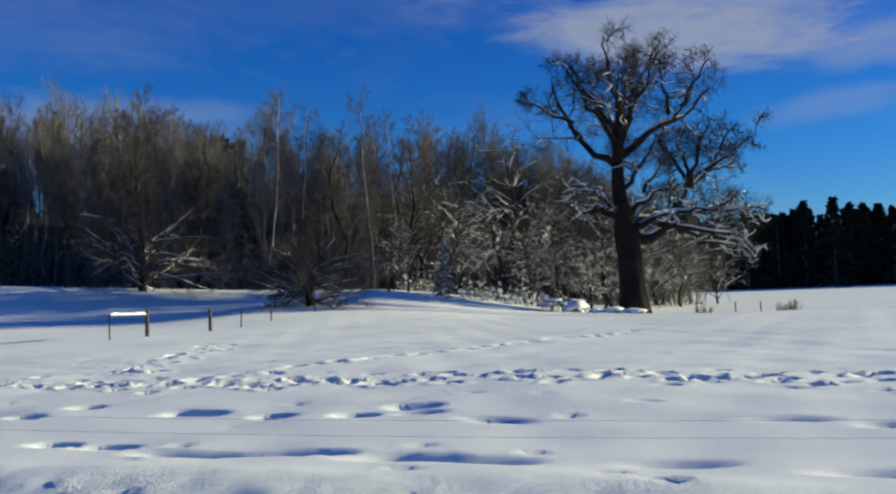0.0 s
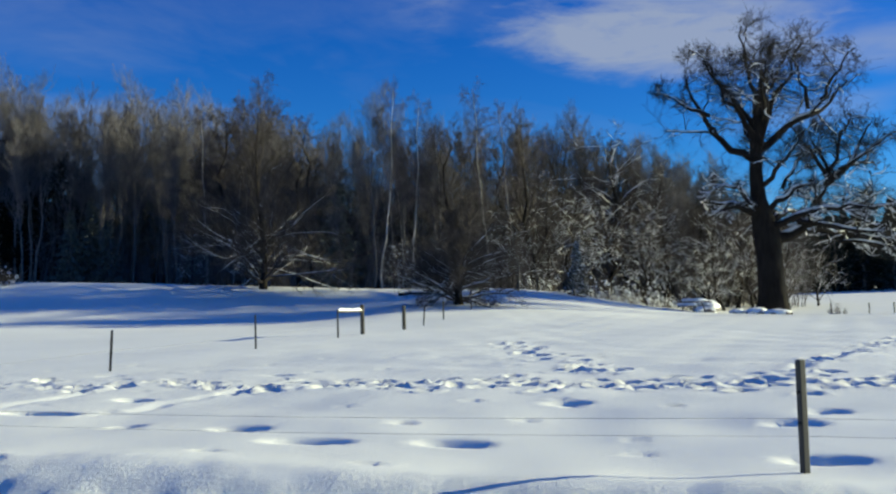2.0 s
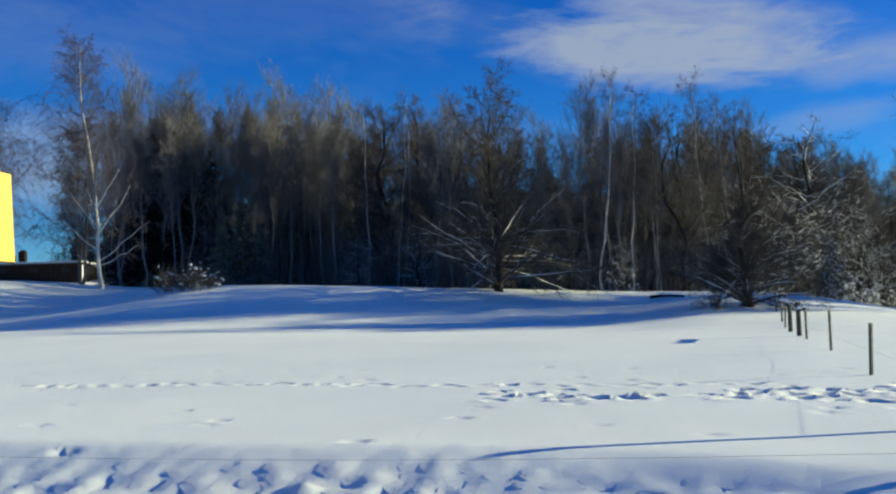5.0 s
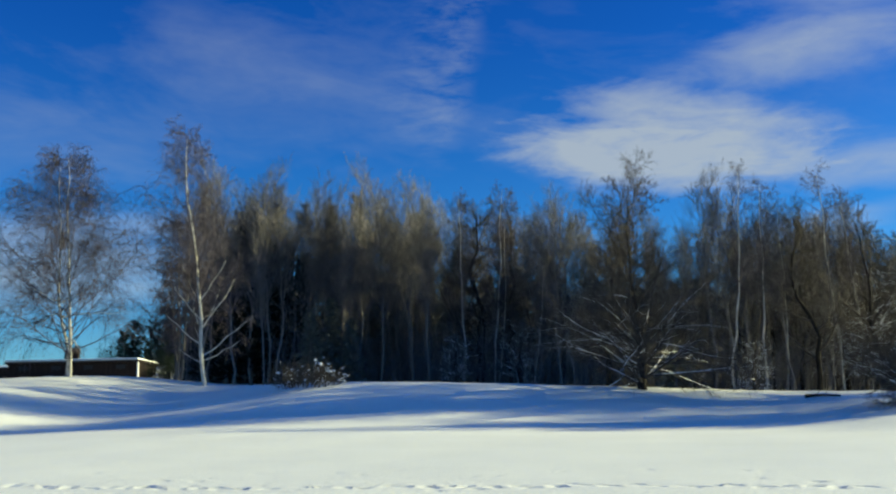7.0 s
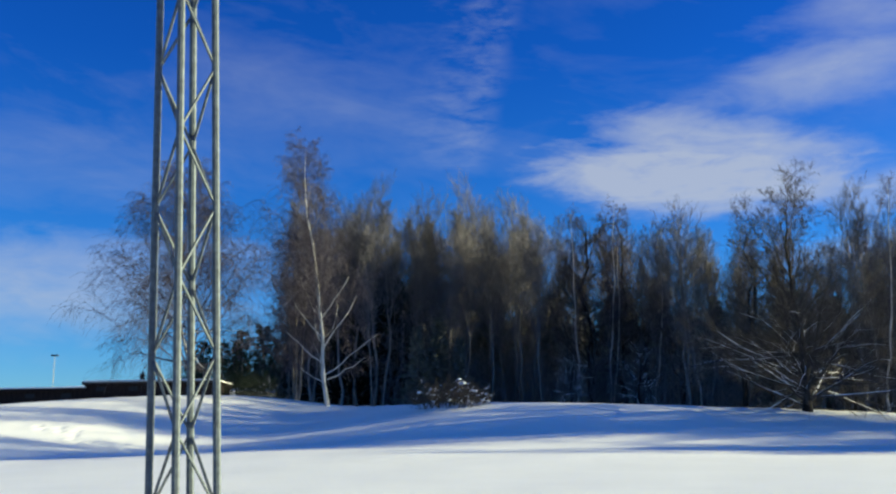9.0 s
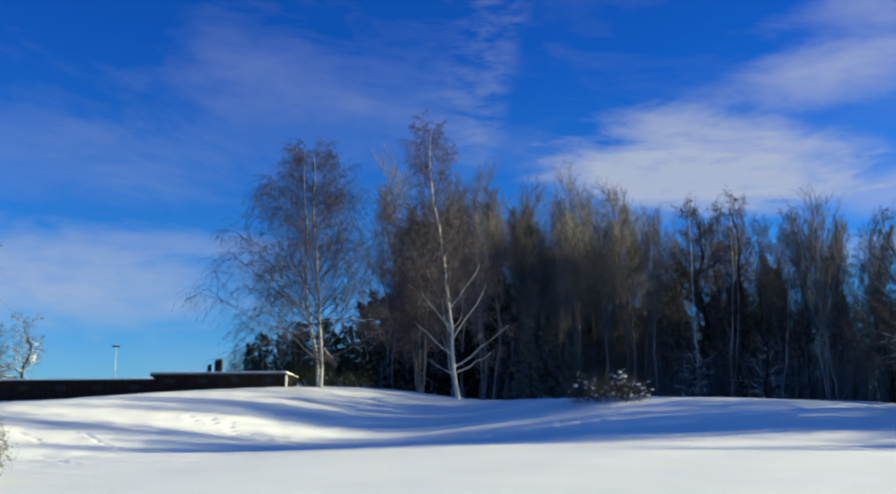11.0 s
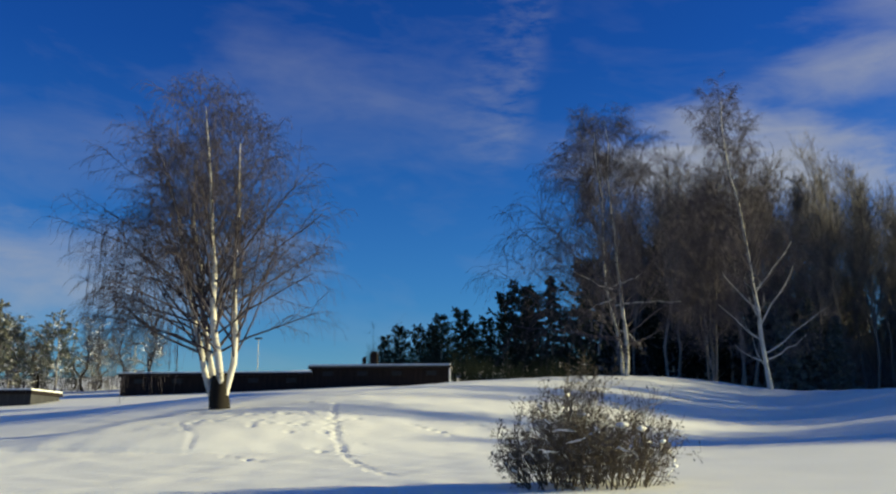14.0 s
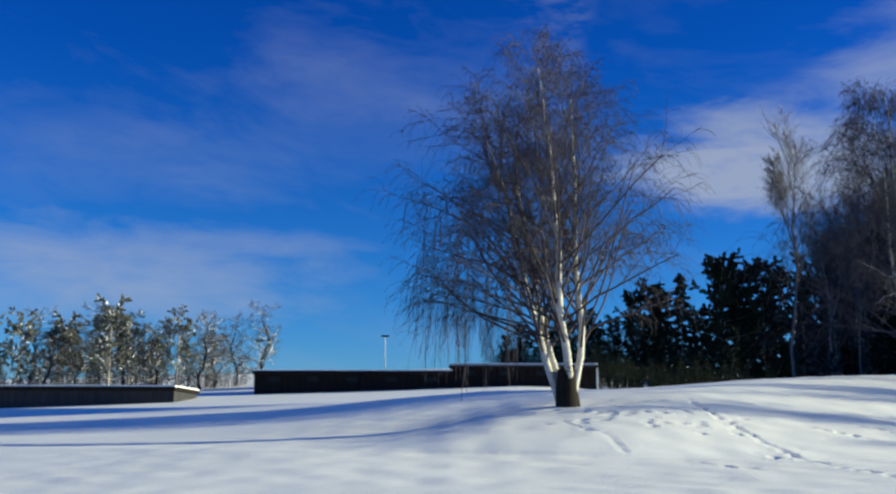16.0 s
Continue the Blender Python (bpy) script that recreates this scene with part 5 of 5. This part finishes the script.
def notice_sign(x, y):
    base = on_land(x, y, 0.1)
    t = thing("notice_sign", Matrix.Translation((x, y, base)) @ Matrix.Rotation(radians(-13.4), 4, "Z") @ Matrix.Rotation(radians(-3.2), 4, "Y"),
              "wide yellow information sign on a dark steel post", "road sign")
    top = 3.36 - base
    bm = bmesh.new()
    rod(bm, (0, 0, 0), (0, 0, top), 0.045, None, 16)
    part("post", bm, SIGN_BACK, t, "dark grey post")
    bm = bmesh.new()
    box(bm, (0.02, 1.9, 0.97), (0.075, 0, top - 0.54), bevel=0.008)
    plate = part("back_plate", bm, SIGN_BACK, t)
    bm = bmesh.new()
    box(bm, (0.004, 1.87, 0.94), (0.0885, 0, top - 0.54))
    part("yellow_field", bm, SIGN_YELLOW, plate, "yellow reflective sheeting")
    for dz, w in ((0.2, 1.1), (0.36, 1.45), (0.52, 1.3), (0.68, 1.4), (0.86, 0.6)):
        bm = bmesh.new()
        box(bm, (0.003, w, 0.07), (0.0935, 0, top - dz))
        part("text_bar", bm, PRINT_OCHRE, plate, "faded unreadable print")
    for dz in (0.25, 0.55, 0.85):
        bm = bmesh.new()
        box(bm, (0.13, 0.14, 0.05), (0.03, 0, top - dz), bevel=0.008)
        part("clamp", bm, SIGN_BACK, t)
        rng = np.random.default_rng(int(dz * 100))
        bm = bmesh.new()
        blob(bm, (0.05, 0.07, 0.05), (0.02, -0.05, top - dz + 0.05), rng, 0.3, 1)
        part("snow_clump", bm, SNOW, t, "snow caught on the clamp", True)


notice_sign(-31.37, 18.85)


def wooden_post(x, y, h, r, label, group, lean=0.0, cap=True, seed=1):
    rng = np.random.default_rng(seed)
    t = thing("fence_post", Matrix.Translation((x, y, on_land(x, y, 0.15))) @ Matrix.Rotation(radians(lean), 4, "Y") @ Matrix.Rotation(radians(rng.uniform(0, 360)), 4, "Z"), label, "post", group)
    bm = bmesh.new()
    bmesh.ops.create_cone(bm, cap_ends=True, segments=16, radius1=r * 1.04, radius2=r * 0.94, depth=h + 0.15, matrix=Matrix.Translation((0, 0, (h + 0.15) / 2)))
    bmesh.ops.bevel(bm, geom=[e for e in bm.edges if all(v.co.z > h for v in e.verts)], offset=0.012, segments=2, affect="EDGES")
    for v in bm.verts:
        a = math.atan2(v.co.y, v.co.x)
        v.co.x *= 1 + 0.03 * math.sin(a * 3 + seed)
        v.co.y *= 1 + 0.03 * math.cos(a * 2 + seed)
    part("shaft", bm, WOOD_GREY, t)
    if cap:
        bm = bmesh.new()
        blob(bm, (r * 1.02, r * 1.02, r * 0.75), (0, 0, h + 0.15 + r * 0.35), rng, 0.2)
        part("snow_cap", bm, SNOW, t, "cap of snow", True)
    return t


POSTS = "weathered wooden posts of the hitching rail"
wooden_post(-21.46, 17.25, 1.25, 0.085, "weathered round wooden post with a snow cap", POSTS, -1.2, seed=3)
wooden_post(-18.34, 15.95, 1.33, 0.09, "weathered round wooden post with a snow cap", POSTS, -3.2, seed=4)
wooden_post(-20.52, 20.46, 1.24, 0.075, "weathered round wooden post with a snow cap", POSTS, -2.5, seed=5)


def snowy_rail(a, b, z, r, label, snow_h):
    a, b = Vector((*a, z)), Vector((*b, z))
    t = thing("wooden_rail", Matrix.Translation((a + b) / 2), label, "rail")
    half = (b - a) / 2
    bm = bmesh.new()
    rod(bm, -half, half, r, r * 0.95, 12)
    part("pole", bm, WOOD_GREY, t)
    n = 26
    rng = np.random.default_rng(9)
    u = np.linspace(0.0, 1.0, n)
    P = np.array([[list(-half + (half * 2) * float(q)) for q in u]])
    swell = (0.75 + 0.25 * np.sin(u * 13) * np.sin(u * 5 + 1) + rng.normal(0, 0.03, n)) * np.clip(np.minimum(u, 1 - u) * 14, 0.15, 1)
    v, f = tubes(P, np.full((1, n), r * 0.98), 12)
    up = v[:, 2] > 0
    k = np.repeat(np.arange(n), 12)
    v[:, 2] = np.where(up, v[:, 2] * 0.4 + r * 0.55 + snow_h * swell[k] * np.clip(v[:, 2] / r, 0, 1) ** 0.5, r * 0.5)
    mesh_part("snow_ridge", mesh_from("snow_ridge", v, [f], SNOW, True), t, "thick ridge of snow on the rail")


rail_z = on_land(-20, 16.7) + 1.02
snowy_rail((-21.45, 17.22), (-18.43, 15.98), rail_z, 0.05, "wooden rail carrying a ridge of snow between two posts", 0.11)


def slim_post(x, y, h, w, label, group, mat=None, lean=0.0):
    t = thing("fence_post", Matrix.Translation((x, y, on_land(x, y, 0.15))) @ Matrix.Rotation(radians(20), 4, "Z") @ Matrix.Rotation(radians(lean), 4, "Y"), label, "post", group)
    bm = bmesh.new()
    box(bm, (w, w, h + 0.15), (0, 0, (h + 0.15) / 2), bevel=w * 0.12)
    part("shaft", bm, mat or PLASTIC_BLACK, t)
    for z in (0.42, 0.7):
        bm = bmesh.new()
        rod(bm, (-w * 0.75, 0, z + 0.15), (w * 0.75, 0, z + 0.15), w * 0.22, None, 8)
        part("insulator", bm, SIGN_BACK, t)
    return t


DARK = "slim black plastic fence post standing in the snow"
LINE = "slim posts of the meadow fence"
slim_post(-7.12, 12.55, 0.99, 0.066, "square black plastic fence post standing in the snow", LINE)
slim_post(6.5, 8.0, 1.08, 0.072, "square black plastic fence post standing in the snow", LINE)
for x, y, h, w, lean in ((-18.24, 28.5, 1.0, 0.06, 3.0), (-15.92, 36.1, 1.12, 0.055, 0), (-13.87, 43.2, 1.1, 0.06, 0), (-10.5, 54.6, 0.9, 0.06, 4), (-9.4, 58.0, 1.0, 0.07, 0), (-7.6, 63.9, 1.2, 0.07, 0)):
    slim_post(x, y, h, w, DARK, LINE, lean=lean)
wooden_post(-13.07, 46.0, 1.25, 0.09, "short round wooden post in the meadow", "far wooden posts", seed=11, cap=False)
wooden_post(-11.42, 51.4, 1.15, 0.09, "short round wooden post in the meadow", "far wooden posts", seed=12, cap=False)
wooden_post(-3.5, 77.0, 1.1, 0.09, "short round wooden post in the meadow", "far wooden posts", seed=13, cap=False)
wooden_post(-2.0, 77.6, 1.0, 0.09, "short round wooden post in the meadow", "far wooden posts", seed=14, cap=False)
snowy_rail((-13.87, 43.3), (-13.1, 45.95), on_land(-13.5, 44.5) + 1.0, 0.05, "snow-topped rail between two far posts", 0.1)
for x, y in ((24.2, 81.0), (26.4, 81.5), (29.4, 82.0), (20.8, 80.0)):
    slim_post(x, y, 0.95, 0.07, "grey fence post far out in the meadow", "far meadow posts", WOOD_GREY)


def wire(points, z_over, r=0.0016):
    pts = []
    for (x0, y0), (x1, y1) in zip(points[:-1], points[1:]):
        for q in np.linspace(0, 1, 8):
            x, y = x0 + (x1 - x0) * q, y0 + (y1 - y0) * q
            za, zb = on_land(x0, y0), on_land(x1, y1)
            pts.append((x, y, za + (zb - za) * q + z_over - 0.06 * math.sin(q * math.pi)))
    P = np.array([pts])
    v, f = tubes(P, np.full((1, len(pts)), r), 5)
    tagged(new("fence_wire", mesh_from("fence_wire", v, [f], WIRE, True)), "thin sagging wire of the meadow fence", "wire", "fence wires")


near_line = [(6.5, 8.0), (-7.12, 12.55), (-18.38, 15.97)]
wire(near_line, 0.46)
wire(near_line, 0.30)
wire([(-20.58, 20.46), (-18.24, 28.5), (-15.92, 36.1), (-13.87, 43.2)], 0.5)
wire([(-21.5, 17.25), (-32, 21.2), (-44, 25.2)], 0.12)


def stalks(x, y, n, h, seed):
    rng = np.random.default_rng(seed)
    t = thing("dry_weed", Matrix.Translation((x, y, on_land(x, y))), "dry weed stalks poking out of the snow", "plant", "dry weeds")
    foot = np.concatenate([rng.normal(0, 0.08, (n, 2)), np.full((n, 1), -0.05)], 1)
    tip = foot + np.concatenate([rng.normal(0, 0.06, (n, 2)), h * rng.uniform(0.5, 1.0, (n, 1))], 1)
    A = stem(rng, foot, tip, 0.002, 0.002, 5, 0.03)
    B = spawn(rng, A, 3, (0.5, 1), 35, 10, 0.25, 0.3, 3, 0.8, up=0.1, least=0.0018)
    v, f = joined([tubes(*A, 4), tubes(*B, 3)])
    mesh_part("stem", mesh_from("stem", v, f, STALK), t)
    bm = bmesh.new()
    for p in A[0][:, -1]:
        blob(bm, (0.011, 0.011, 0.02), p, rng, 0.3, 1)
    tagged(part("seed_head", bm, STALK, t), kind="stuff")


stalks(-21.05, 17.6, 5, 0.6, 1)
stalks(-20.9, 17.3, 3, 0.45, 2)
stalks(-17.95, 15.8, 4, 0.28, 3)
stalks(-17.85, 15.95, 3, 0.3, 4)

# snow-covered things under the old oak
def picnic_table(x, y, turn):
    t = thing("picnic_table", spot(x, y, turn), "wooden picnic table deep in snow under the oak", "table")
    for dx, dz, w in ((0, 0.72, 0.7), (-0.62, 0.42, 0.28), (0.62, 0.42, 0.28)):
        bm = bmesh.new()
        box(bm, (w, 1.7, 0.05), (dx, 0, dz), bevel=0.01)
        board = part("tabletop" if dx == 0 else "bench", bm, WOOD_GREY, t)
        bm = bmesh.new()
        box(bm, (w * 0.96, 1.66, 0.2), (dx, 0, dz + 0.127), bevel=0.06)
        part("snow_cover", bm, SNOW, board, "thick layer of snow", True)
    for dy in (-0.6, 0.6):
        for sx in (-1, 1):
            bm = bmesh.new()
            rod(bm, (sx * 0.62, dy, -0.1), (sx * 0.2, dy, 0.7), 0.045, None, 6)
            part("leg", bm, WOOD_GREY, t)


picnic_table(8.6, 74.2, 30)


def snow_boulder(x, y, size, seed):
    rng = np.random.default_rng(seed)
    t = thing("boulder", spot(x, y), "grey boulder under a thick hood of snow", "boulder", "snowy boulders")
    bm = bmesh.new()
    blob(bm, (size[0], size[1], size[2] * 0.7), (0, 0, size[2] * 0.3), rng, 0.5)
    part("rock", bm, BARK_GREY, t, "", True)
    bm = bmesh.new()
    blob(bm, (size[0] * 1.05, size[1] * 1.05, size[2] * 0.72), (0, 0, size[2] * 0.42), rng, 0.3, 3)
    part("snow_hood", bm, SNOW, t, "thick hood of snow", True)


snow_boulder(13.2, 74.6, (0.8, 0.6, 0.4), 2)
snow_boulder(14.6, 74.2, (0.9, 0.6, 0.35), 3)
snow_boulder(11.9, 74.9, (0.5, 0.5, 0.3), 4)


def fallen_trunk(x, y, turn, long, r):
    t = thing("fallen_trunk", spot(x, y, turn), "dark fallen tree trunk with snow on top", "log")
    rng = np.random.default_rng(3)
    u = np.linspace(-0.5, 0.5, 9)
    P = np.stack([u * long, 0.15 * np.sin(u * 5), r * 0.8 + 0.25 * (0.25 - u * u)], 1)[None]
    R = (r * (1 - 0.5 * (u + 0.5)))[None]
    v, f = tubes(P, R, 12)
    mesh_part("shaft", mesh_from("shaft", v, [f], BARK_OAK, True), t)
    stub = spawn(rng, (P, R), 6, (0.2, 0.95), 55, 10, 0.2, 0.3, 4, 0.4, up=0.2, wig=0.2, least=0.02)
    for q in range(len(stub[0])):
        v, f = tubes(stub[0][q:q + 1], stub[1][q:q + 1], 5)
        mesh_part("branch_stub", mesh_from("branch_stub", v, [f], BARK_OAK, True), t)
    caps = snow_caps(rng, [(P, R)], 0.5, 0.01, 0.9, 1.1, 0.03)
    mesh_part("snow_cover", mesh_from("snow_cover", caps[0], caps[1], SNOW, True), t, "strip of snow on the log")


fallen_trunk(-11.0, 74.5, 5, 2.4, 0.11)


snow_boulder(11.0, 79.5, (1.0, 0.9, 0.85), 8)
